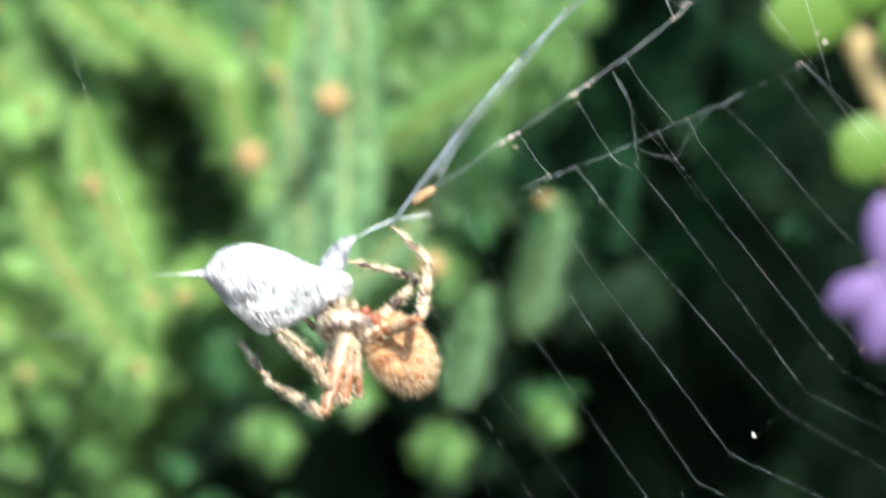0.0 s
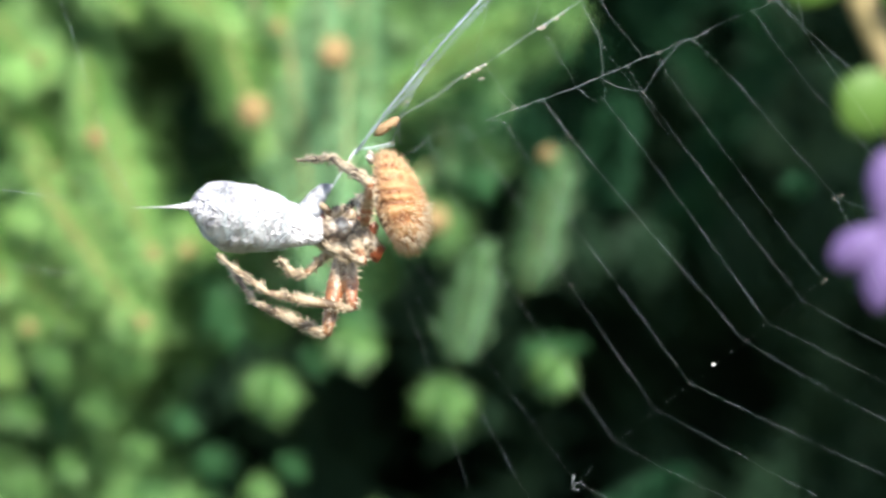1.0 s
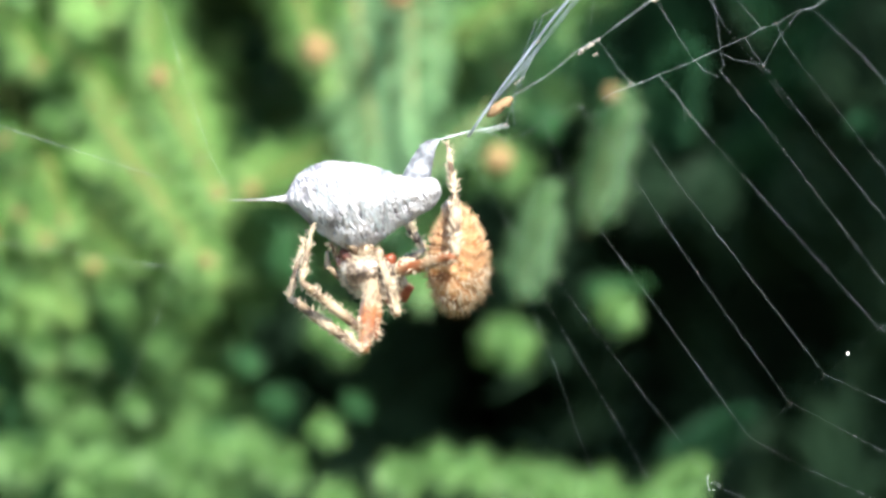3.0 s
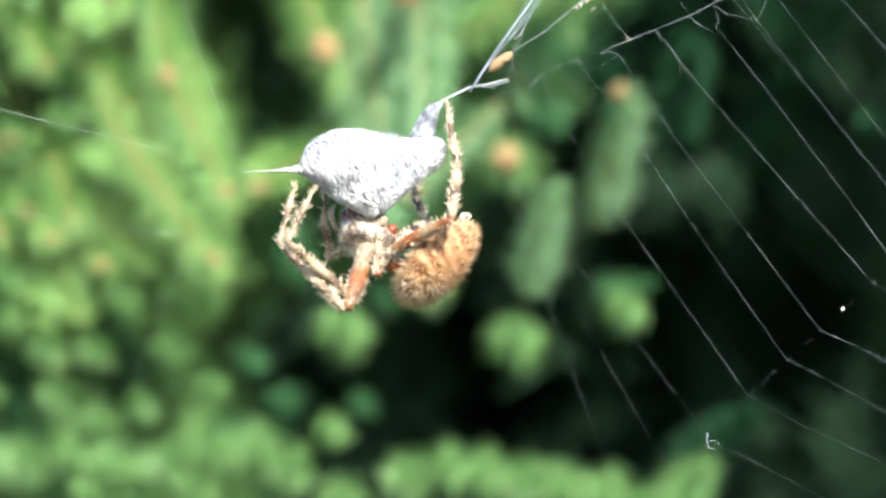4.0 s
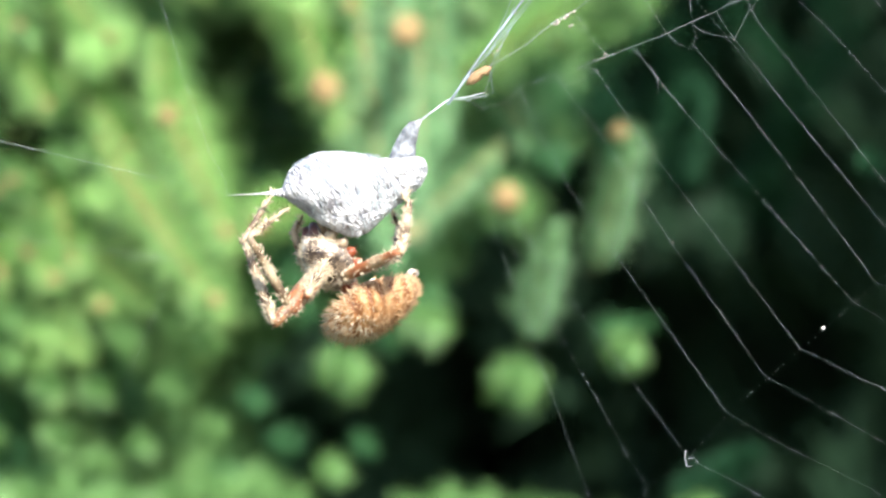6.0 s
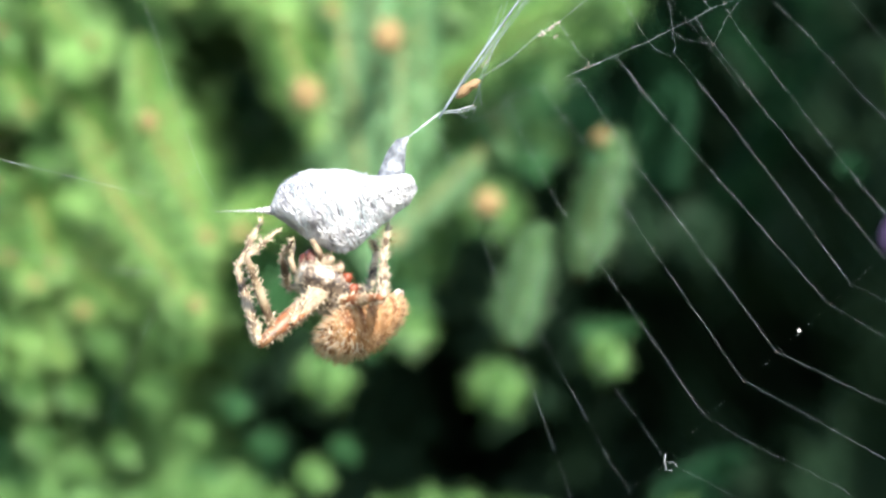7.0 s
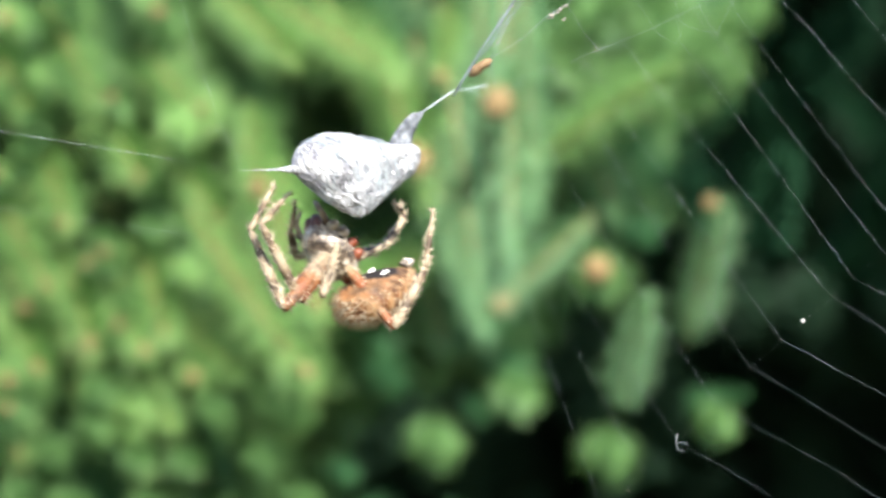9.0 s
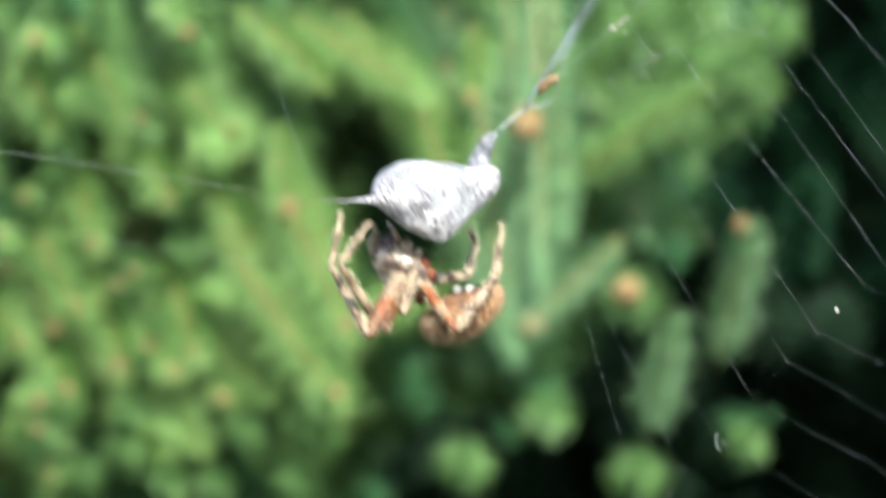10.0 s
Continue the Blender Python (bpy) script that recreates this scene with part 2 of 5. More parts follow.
def tube(bm, points, radii, sides=8, flat=1.0):
    """A round tube along points; flat squeezes it along its second cross axis."""
    pts = [Vector(p) for p in points]
    rings, up = [], None
    for i, p in enumerate(pts):
        d = (pts[min(i + 1, len(pts) - 1)] - pts[max(i - 1, 0)]).normalized()
        if up is None:
            up = Vector((0, 1, 0)) if abs(d.y) < 0.9 else Vector((1, 0, 0))
        a = (up - d * up.dot(d)).normalized()
        b = d.cross(a)
        up = a
        rings.append([bm.verts.new(p + (a * math.cos(2 * math.pi * k / sides) + b * flat * math.sin(2 * math.pi * k / sides)) * radii[i])
                      for k in range(sides)])
    for r, q in zip(rings, rings[1:]):
        for k in range(sides):
            bm.faces.new((r[k], r[(k + 1) % sides], q[(k + 1) % sides], q[k]))
    bm.faces.new(rings[0][::-1])
    bm.faces.new(rings[-1])
    return rings


def spike(bm, base, way, length, radius):
    way = Vector(way).normalized()
    a = way.orthogonal().normalized()
    b = way.cross(a)
    base = Vector(base)
    ring = [bm.verts.new(base + (a * math.cos(k * 2.0944) + b * math.sin(k * 2.0944)) * radius) for k in range(3)]
    tip = bm.verts.new(base + way * length)
    for k in range(3):
        bm.faces.new((ring[k], ring[(k + 1) % 3], tip))


def turned(x=None, z=None):
    """The turn whose z axis is z and whose x axis is as near x as it can be."""
    z = Vector(z).normalized()
    x = Vector(x)
    x = (x - z * x.dot(z)).normalized()
    y = z.cross(x)
    return Matrix((x, y, z)).transposed()


# ---- the web's sway in the wind: seconds, and the knot's place in mm from the middle ----
SWAY = []
SWAY += [(0, -1.8, 2.3, 4.9), (0.1, -0.4, 2.1, 2.9), (0.2, 1.4, 2.0, 1.1), (0.3, 4.2, 1.8, -2.8), (0.4, 4.3, 1.7, -4.8), (0.5, 3.7, 1.5, -3.8), (0.6, 3.6, 0.1, -1.6), (0.7, 2.6, -1.3, 1.5), (0.8, 0.4, -2.7, 3.2), (0.9, -3.0, -4.1, 4.9), (1, -5.3, -5.5, 6.9), (1.1, -6.4, -5.7, 6.7), (1.2, -7.5, -5.9, 7.9), (1.3, -8.2, -6.1, 8.4), (1.4, -8.3, -6.3, 7.1), (1.5, -8.1, -6.5, 4.2), (1.6, -5.3, -5.4, 0.5)]
SWAY += [(1.7, -3.3, -4.2, -3.3), (1.8, -3.0, -3.1, -4.9), (1.9, -2.4, -2.0, -4.8), (2, -4.0, -0.9, -3.7), (2.1, -4.2, -5.1, -2.9), (2.2, -5.4, -9.3, -1.7), (2.3, -5.6, -13.5, -0.8), (2.4, -5.2, -17.7, 0.4), (2.5, -4.8, -22.0, 1.5), (2.6, -3.9, -20.9, 1.2), (2.7, -3.2, -19.8, 2.1), (2.8, -2.6, -18.8, 3.8), (2.9, -0.7, -17.7, 3.8), (3, -0.9, -16.7, 3.1), (3.1, -0.4, -15.8, 2.3), (3.2, 0.5, -15.0, 1.7), (4.3, -2.0, -5.8, 8.2)]
SWAY += [(4.4, -1.1, -5.0, 7.7), (4.5, -0.8, -4.2, 7.5), (4.6, 0.7, -3.3, 6.8), (4.7, 0.6, -2.5, 6.8), (4.8, -0.0, -1.6, 7.3), (4.9, -1.2, -0.8, 8.1), (5, -2.4, 0.1, 9.5), (5.1, -2.2, -1.0, 9.6), (5.2, -3.0, -2.0, 10.1), (5.3, -2.8, -3.0, 9.2), (5.4, -3.2, -4.1, 8.6), (5.5, -4.0, -5.1, 9.3), (5.6, -3.6, -4.2, 9.4), (5.7, -3.4, -3.4, 9.4), (6.8, -4.3, 6.0, 10.1), (6.9, -3.5, 6.9, 9.9), (7, -2.9, 7.7, 9.0)]
SWAY += [(7.1, -3.4, 7.0, 8.8), (7.2, -2.7, 6.3, 9.4), (7.3, -3.4, 5.6, 10.1), (7.4, -5.6, 4.8, 12.3), (7.5, -6.2, 4.1, 12.4), (7.6, -9.6, 3.2, 13.7), (7.7, -10.2, 2.2, 14.5), (7.8, -10.3, 1.3, 14.6), (7.9, -11.9, 0.3, 14.7), (8, -9.4, -0.6, 13.6), (8.1, -8.3, 3.0, 14.7), (8.2, -8.6, 6.6, 16.0), (8.3, -6.6, 10.2, 13.7), (8.4, -6.9, 13.8, 12.7), (8.5, -7.1, 17.5, 11.9), (8.6, -5.9, 16.5, 7.2), (8.7, -7.6, 15.6, 6.1)]
SWAY += [(8.8, -5.7, 14.7, 7.1), (8.9, -6.6, 13.8, 9.1), (9, -12.0, 12.9, 17.3), (9.1, -12.5, 13.2, 16.4), (9.2, -6.8, 13.6, 15.8), (9.3, -7.2, 14.0, 17.1), (9.4, -7.7, 14.4, 17.4), (9.5, -8.5, 14.7, 18.1), (9.6, -5.3, 16.6, 16.4), (9.7, -2.9, 18.4, 14.4), (9.8, -7.9, 20.2, 17.5), (9.9, -9.9, 22.0, 20.1), (10, -8.7, 23.8, 18.1)]


def between(rows, t):
    """The values of rows (seconds, numbers) at t, eased from row to row."""
    if t <= rows[0][0]:
        return rows[0][1:]
    for a, b in zip(rows, rows[1:]):
        if t <= b[0]:
            w = (t - a[0]) / (b[0] - a[0])
            if b[0] - a[0] > 0.4:
                w = w * w * (3 - 2 * w)
            return tuple(p + (q - p) * w for p, q in zip(a[1:], b[1:]))
    return rows[-1][1:]


# the web's turns about its three axes, degrees
LEAN = [(0, 14.1, -0.4, 4.2), (0.5, 15.2, -1.3, 6.0), (1, 19.9, 0.1, 6.3), (1.5, 16.6, 0.2, 4.9), (2, 16.8, -1.5, 7.0), (2.5, 14.2, -0.0, -0.1), (3, 13.3, -1.0, 3.8), (4.5, 3.9, -1.3, 8.1), (5, -0.0, 0.0, 0.0), (5.5, -8.8, 0.4, 3.5), (7, -6.5, -1.6, -14.4), (7.5, -0.4, -1.2, -19.5), (8, 2.5, -0.4, -16.9), (8.5, -4.5, -2.0, -22.8), (9, 7.0, 1.2, -18.7), (9.5, 4.5, 0.3, -19.6), (10, -6.1, -2.7, -28.9)]


def knot_at(t):
    x, y, z = between(SWAY, t)
    return Vector((x * MM, y * MM, 1.0 + z * MM))


STEPS = [row[0] for row in SWAY]

# ---- ground ----
bm = bmesh.new()
bmesh.ops.create_grid(bm, x_segments=60, y_segments=60, size=1.0)
for v in bm.verts:
    v.co.x = math.copysign(abs(v.co.x) ** 4, v.co.x) * 600
    v.co.y = math.copysign(abs(v.co.y) ** 4, v.co.y) * 600
    v.co.z = 0.02 * noise.noise(v.co * 1.3) if v.co.length < 20 else 0
tagged(part("ground", bm, SOIL), "dark garden soil with thin grass under the shrub", "ground", kind="structure")


# ---- shrub: needle-leaved shoots with orange buds ----
def shoot_mesh(name, seed, length, radius, count, material):
    rnd = random.Random(seed)
    bm = bmesh.new()
    bend = Vector((rnd.uniform(-1, 1), rnd.uniform(-1, 1), 0)) * length * (0.05 if count > 300 else 0.15)
    line = [Vector((bend.x * (i / 5) ** 2, bend.y * (i / 5) ** 2, length * i / 5)) for i in range(6)]
    tube(bm, line, [radius * 0.14 * w for w in (0.3, 0.9, 1, 0.9, 0.7, 0.3)], 5)
    core = len(bm.faces)
    for i in range(count):
        f = (i + rnd.random()) / count
        g = 0.04 + 0.96 * f
        p = Vector((bend.x * g * g, bend.y * g * g, length * g))
        turn = i * 2.39996 + rnd.uniform(-0.3, 0.3)
        open_out = radians(70 - 45 * f ** 4 + rnd.uniform(-18, 18))
        way = Vector((math.cos(turn) * math.sin(open_out), math.sin(turn) * math.sin(open_out), math.cos(open_out)))
        reach = radius * (1.3 - 0.4 * f ** 4) * (rnd.uniform(0.55, 1.45) if count > 300 else rnd.uniform(0.8, 1.2))
        if count > 300:
            reach *= min(1, 0.4 + 3.5 * f)
        spike(bm, p, way, reach, radius * rnd.uniform(0.06, 0.09) * (1.9 if count < 200 else 0.42 if count > 300 else 0.6))
    me = mesh_of(name, bm, material, False)
    me.materials.append(YOUNG_STEM if material in (GREEN_LIT, GREEN_GREY) else material)
    me.polygons.foreach_set("material_index", [1] * core + [0] * (len(me.polygons) - core))
    return me


def bud_mesh(name):
    bm = bmesh.new()
    bmesh.ops.create_icosphere(bm, subdivisions=2, radius=1.0)
    for v in bm.verts:
        v.co.z *= 1.25
        v.co *= 1 + 0.14 * noise.noise(v.co * 3)
    return mesh_of(name, bm, BUD)


SHOOTS = {}
for key, mat in (("light", GREEN_LIT), ("grey", GREEN_GREY), ("mid", GREEN_SHADED), ("soft", GREEN_SOFT), ("deep", GREEN_DEEP_SHADE), ("dark", GREEN_DARK_SHADE)):
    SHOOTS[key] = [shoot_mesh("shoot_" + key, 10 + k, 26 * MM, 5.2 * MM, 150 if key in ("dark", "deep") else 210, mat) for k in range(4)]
LONG = {key: [shoot_mesh("shoot_" + key, 40 + k, 26 * MM, 2.9 * MM, 470, SHOOTS[key][0].materials[0]) for k in range(4)] for key in ("light", "grey")}
BUD_MESH = bud_mesh("bud")
shrub = tagged(new("shrub"), "dense green needle-leaved shrub with orange-tipped shoots", "shrub")
shrub.location = (0, 0.55, 0)
PLACE = random.Random(5)


def shoot_at(key, x0, z0, x1, z1, wide, y, toward):
    """The mesh and pose of a shoot from base to tip, in mm from the middle of the view; wide: its breadth in mm."""
    a = Vector((x0 * MM, y + toward, 1 + z0 * MM))
    b = Vector((x1 * MM, y - toward, 1 + z1 * MM))
    way = b - a
    slim = key in LONG and way.length > 1.9 * wide * MM
    me = (LONG if slim else SHOOTS)[key][PLACE.randrange(4)]
    w = wide / (5.8 if slim else 10.4)
    turn = way.to_track_quat("Z", "Y") @ Euler((0, 0, PLACE.uniform(0, 6.28))).to_quaternion()
    size = (w, w, way.length / (26 * MM))
    return me, Matrix.Translation(a - shrub.location) @ turn.to_matrix().to_4x4() @ Matrix.Diagonal((*size, 1)), size


def shoot(key, x0, z0, x1, z1, wide, y=0.30, bud=0.0, toward=0.006):
    """A shoot that stands out by itself; bud: the size of its bud in mm."""
    me, at, size = shoot_at(key, x0, z0, x1, z1, wide, y, toward)
    ob = new("shoot", me)
    ob.parent = shrub
    ob.matrix_basis = at
    if bud:
        bo = new("bud", BUD_MESH)
        bo.parent = ob
        sx, sz = bud * MM / size[0], bud * MM / size[2]
        mid = me.vertices[25].co
        bo.matrix_basis = Matrix.Translation((mid.x, mid.y, (24.3 if toward < 0.008 else 27.0) * MM)) @ Matrix.Diagonal((sx, sx, sz, 1))
        tagged(bo, "orange bud")
    return ob


CROWD = {}


def crowd(key, *where):
    """A shoot of the mass between those that stand out; join_crowds() builds it."""
    CROWD.setdefault(key, []).append(shoot_at(key, *where)[:2])


def join_crowds():
    for key, rows in CROWD.items():
        for first in range(0, len(rows), 24):
            verts, faces, slots, n = [], [], [], 0
            for me, at in rows[first:first + 24]:
                co = np.empty(len(me.vertices) * 3)
                me.vertices.foreach_get("co", co)
                m = np.array(at)
                verts.append(co.reshape(-1, 3) @ m[:3, :3].T + m[:3, 3])
                faces += [tuple(v + n for v in p.vertices) for p in me.polygons]
                slots += [p.material_index for p in me.polygons]
                n += len(me.vertices)
            joined = bpy.data.meshes.new("foliage")
            joined.from_pydata(np.concatenate(verts).tolist(), [], faces)
            for m in rows[first][0].materials:
                joined.materials.append(m)
            joined.polygons.foreach_set("material_index", slots)
            tagged(part("foliage", joined, None, shrub), "mass of green needle shoots", kind="stuff")


# the tall grey-green shoots behind the prey
shoot("grey", -16.2, 44.0, -12.6, 1.0, 9.4, 0.302)
shoot("grey", -13.6, 47.0, -12.0, 6.5, 8.6, 0.306)
shoot("grey", -20.4, 44.0, -15.8, -6.0, 9.8, 0.309)
shoot("grey", -26.0, 38.0, -18.8, -10.5, 10.4, 0.306)
shoot("grey", -30.0, 33.0, -21.6, -7.0, 10.4, 0.310)
shoot("light", -33.6, 31.5, -24.6, -1.0, 10.0, 0.313)
shoot("light", -36.5, 33.5, -27.6, 13.0, 9.4, 0.304, 2.3)
shoot("light", -36.0, 29.0, -28.6, 8.0, 8.8, 0.308)
shoot("grey", -14.4, 28.9, -16.1, 22.0, 6.2, 0.296, 2.4)
shoot("light", -24.5, 37.7, -23.9, 26.0, 6.1, 0.303, 1.1)
shoot("light", -23.8, 36.5, -24.5, 27.5, 5.6, 0.306, 0.0)
shoot("light", -53.1, 39.6, -31.3, 27.2, 9.0, 0.306)
shoot("light", -46.2, 40.8, -26.8, 19.2, 8.6, 0.312, 0.0)
shoot("light", -45.1, 39.0, -27.7, 21.4, 7.9, 0.315, 0.0)
shoot("light", -62.0, 41.5, -46.5, 29.5, 9.0, 0.310, 0.0)
shoot("light", -60.9, 39.7, -47.4, 31.7, 8.3, 0.313, 0.0)
shoot("grey", -2.5, 6.1, -17.4, -9.3, 6.7, 0.309, 1.9)
shoot("grey", -1.7, 4.8, -18.1, -7.7, 6.2, 0.312, 0.0)
shoot("mid", -15.1, -12.1, -11.1, 2.9, 7.1, 0.330, 0.0)
# shoots that reach up beside them
shoot("light", -11.5, 13.5, 9.0, 28.0, 9.0, 0.306)
shoot("soft", -4.0, 20.5, 17.5, 35.5, 9.2, 0.304)
shoot("mid", -6.1, 12.3, 5.5, 18.5, 7.2, 0.312, 0.0)
shoot("soft", 2.9, 17.0, 14.0, 23.2, 6.8, 0.307, 0.0)
shoot("soft", 11.0, 22.1, 19.6, 29.8, 7.2, 0.308, 0.0)
shoot("mid", 9.9, 15.9, 18.6, 22.8, 6.4, 0.318, 0.0)
shoot("soft", 17.0, 27.0, 16.2, 28.7, 9.5, 0.305, 0.0, 0.009)
shoot("soft", 8.1, 31.1, 7.3, 32.8, 9.0, 0.312, 0.0, 0.009)
shoot("soft", -3.5, 23.6, 7.7, 30.5, 7.3, 0.314, 0.0)
shoot("mid", -12.3, 15.9, -1.8, 23.8, 7.3, 0.320, 0.0)
shoot("soft", -9.6, 30.5, 2.5, 38.3, 8.0, 0.315, 0.0)
shoot("soft", 21.0, 37.0, 20.2, 38.8, 8.5, 0.310, 0.0, 0.009)
shoot("mid", -8.9, 2.9, 0.8, 10.4, 7.5, 0.330, 0.0)
shoot("mid", 0.8, 0.3, 4.8, 10.5, 7.1, 0.335, 0.0)
# slender shoots on the shaded side; mid and deep greens carry the shade
shoot("grey", 1.4, -25.0, 5.0, -6.6, 7.6, 0.314)
shoot("grey", 12.2, -14.5, 17.4, 7.4, 8.0, 0.330)
shoot("mid", 13.9, 2.8, 14.9, 7.5, 3.4, 0.298, 1.3)
shoot("soft", -0.3, -4.7, -1.1, -3.0, 9.6, 0.304, 2.3, 0.009)
shoot("mid", 5.6, 1.8, 4.9, 3.5, 4.6, 0.305, 0.0, 0.009)
shoot("deep", 53.7, 1.8, 52.9, 3.5, 4.4, 0.305, 0.0, 0.009)
shoot("soft", -0.0, -31.5, -0.8, -29.8, 8.7, 0.305, 0.0, 0.009)
shoot("soft", 16.4, -26.5, 15.6, -24.8, 6.7, 0.305, 0.0, 0.009)
shoot("soft", -13.2, -22.3, -13.9, -20.6, 7.9, 0.305, 0.0, 0.009)
shoot("soft", -26.1, -29.8, -26.9, -28.1, 8.5, 0.305, 0.0, 0.009)
shoot("mid", -19.7, -25.1, -20.5, -23.4, 5.2, 0.320, 0.0, 0.009)
shoot("mid", 12.2, -23.5, 20.2, -22.2, 4.4, 0.330, 0.0)
shoot("deep", 23.1, 0.3, 27.6, 13.7, 9.8, 0.340, 0.0)
# the drooping shoots of the lit side, sunlight put into their paler green
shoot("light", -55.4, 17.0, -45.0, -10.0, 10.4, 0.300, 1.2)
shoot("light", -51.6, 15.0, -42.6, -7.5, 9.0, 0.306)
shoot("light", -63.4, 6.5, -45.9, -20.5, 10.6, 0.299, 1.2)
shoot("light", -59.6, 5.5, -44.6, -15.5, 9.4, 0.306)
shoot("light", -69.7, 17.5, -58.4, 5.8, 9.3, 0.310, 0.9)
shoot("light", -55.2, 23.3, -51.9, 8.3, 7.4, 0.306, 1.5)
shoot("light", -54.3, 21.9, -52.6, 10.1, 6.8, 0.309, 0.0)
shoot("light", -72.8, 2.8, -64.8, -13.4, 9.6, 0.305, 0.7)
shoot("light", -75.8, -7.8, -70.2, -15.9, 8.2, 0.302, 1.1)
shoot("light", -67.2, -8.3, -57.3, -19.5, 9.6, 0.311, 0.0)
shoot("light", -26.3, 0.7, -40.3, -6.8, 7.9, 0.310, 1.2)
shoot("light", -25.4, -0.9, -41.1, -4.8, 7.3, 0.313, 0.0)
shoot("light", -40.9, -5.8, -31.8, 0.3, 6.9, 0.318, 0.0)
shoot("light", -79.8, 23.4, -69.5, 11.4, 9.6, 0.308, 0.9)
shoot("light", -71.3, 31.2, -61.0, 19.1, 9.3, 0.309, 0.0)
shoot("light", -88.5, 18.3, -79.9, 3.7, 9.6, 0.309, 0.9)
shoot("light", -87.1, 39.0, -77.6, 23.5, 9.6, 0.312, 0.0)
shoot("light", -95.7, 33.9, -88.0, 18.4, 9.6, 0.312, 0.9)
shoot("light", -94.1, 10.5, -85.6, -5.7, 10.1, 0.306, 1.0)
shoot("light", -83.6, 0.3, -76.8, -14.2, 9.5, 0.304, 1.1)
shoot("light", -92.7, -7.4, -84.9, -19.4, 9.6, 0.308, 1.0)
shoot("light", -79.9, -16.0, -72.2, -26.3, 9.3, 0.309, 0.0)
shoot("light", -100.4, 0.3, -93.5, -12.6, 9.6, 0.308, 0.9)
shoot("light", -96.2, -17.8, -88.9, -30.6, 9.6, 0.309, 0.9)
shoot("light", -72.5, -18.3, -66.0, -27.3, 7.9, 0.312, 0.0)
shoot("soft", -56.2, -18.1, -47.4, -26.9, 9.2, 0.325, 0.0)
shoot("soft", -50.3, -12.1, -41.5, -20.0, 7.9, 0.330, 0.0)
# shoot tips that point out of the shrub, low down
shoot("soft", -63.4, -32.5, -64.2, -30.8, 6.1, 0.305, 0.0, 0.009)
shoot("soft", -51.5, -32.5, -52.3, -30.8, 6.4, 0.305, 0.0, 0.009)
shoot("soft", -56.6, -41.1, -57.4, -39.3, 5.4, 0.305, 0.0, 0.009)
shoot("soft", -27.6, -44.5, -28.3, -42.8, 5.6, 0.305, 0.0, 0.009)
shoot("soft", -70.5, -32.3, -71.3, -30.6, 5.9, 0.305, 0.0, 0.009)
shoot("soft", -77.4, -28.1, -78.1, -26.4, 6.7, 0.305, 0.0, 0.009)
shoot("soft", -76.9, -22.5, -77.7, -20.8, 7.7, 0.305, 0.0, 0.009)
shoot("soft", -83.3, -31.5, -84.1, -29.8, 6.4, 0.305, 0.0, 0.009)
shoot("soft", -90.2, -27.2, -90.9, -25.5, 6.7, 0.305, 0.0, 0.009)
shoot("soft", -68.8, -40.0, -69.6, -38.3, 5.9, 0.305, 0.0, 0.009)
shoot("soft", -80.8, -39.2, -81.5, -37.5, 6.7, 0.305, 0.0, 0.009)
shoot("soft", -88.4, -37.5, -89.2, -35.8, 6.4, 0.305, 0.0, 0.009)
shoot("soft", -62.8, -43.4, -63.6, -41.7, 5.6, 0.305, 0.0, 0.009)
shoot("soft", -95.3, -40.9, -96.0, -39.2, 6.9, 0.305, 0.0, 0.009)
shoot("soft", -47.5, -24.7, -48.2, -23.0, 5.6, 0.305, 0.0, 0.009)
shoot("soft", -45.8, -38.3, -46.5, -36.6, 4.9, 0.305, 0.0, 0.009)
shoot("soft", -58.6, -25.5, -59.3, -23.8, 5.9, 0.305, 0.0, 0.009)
# more tips among the drooping shoots
shoot("soft", -75.0, -2.7, -75.8, -1.0, 5.4, 0.306, 0.0, 0.009)
shoot("soft", -75.0, -1.8, -75.7, -0.1, 6.2, 0.310, 1.1, 0.009)
shoot("soft", -101.1, -0.5, -101.9, 1.2, 5.5, 0.305, 0.0, 0.009)
shoot("light", -99.2, -13.6, -100.0, -11.9, 5.9, 0.314, 0.8, 0.009)
shoot("soft", -88.3, -24.7, -89.1, -23.0, 6.7, 0.300, 0.8, 0.009)
shoot("light", -70.6, -24.0, -71.3, -22.3, 5.9, 0.308, 0.0, 0.009)
shoot("soft", -68.7, 9.4, -69.5, 11.1, 5.9, 0.311, 0.0, 0.009)
shoot("light", -62.9, -3.8, -63.7, -2.1, 5.2, 0.305, 0.0, 0.009)
shoot("soft", -72.9, -12.9, -73.7, -11.2, 5.0, 0.306, 0.8, 0.009)
shoot("soft", -99.5, 39.4, -100.3, 41.1, 5.6, 0.306, 1.1, 0.009)
shoot("light", -95.4, 4.4, -96.1, 6.1, 4.8, 0.303, 0.8, 0.009)
shoot("soft", -86.3, 18.2, -87.0, 19.9, 6.3, 0.308, 0.0, 0.009)
shoot("soft", -90.9, 22.6, -91.6, 24.3, 6.3, 0.315, 0.0, 0.009)
shoot("soft", -87.4, -10.4, -88.2, -8.6, 5.1, 0.314, 1.1, 0.009)
shoot("soft", -99.4, -0.2, -100.2, 1.6, 6.9, 0.308, 0.0, 0.009)
shoot("soft", -86.1, 33.3, -86.8, 35.0, 5.8, 0.308, 0.0, 0.009)
shoot("soft", -86.5, -21.9, -87.3, -20.2, 5.0, 0.304, 0.0, 0.009)
shoot("soft", -86.0, -21.8, -86.8, -20.1, 6.1, 0.307, 0.0, 0.009)
shoot("soft", -101.2, 39.3, -102.0, 41.0, 6.7, 0.306, 0.0, 0.009)
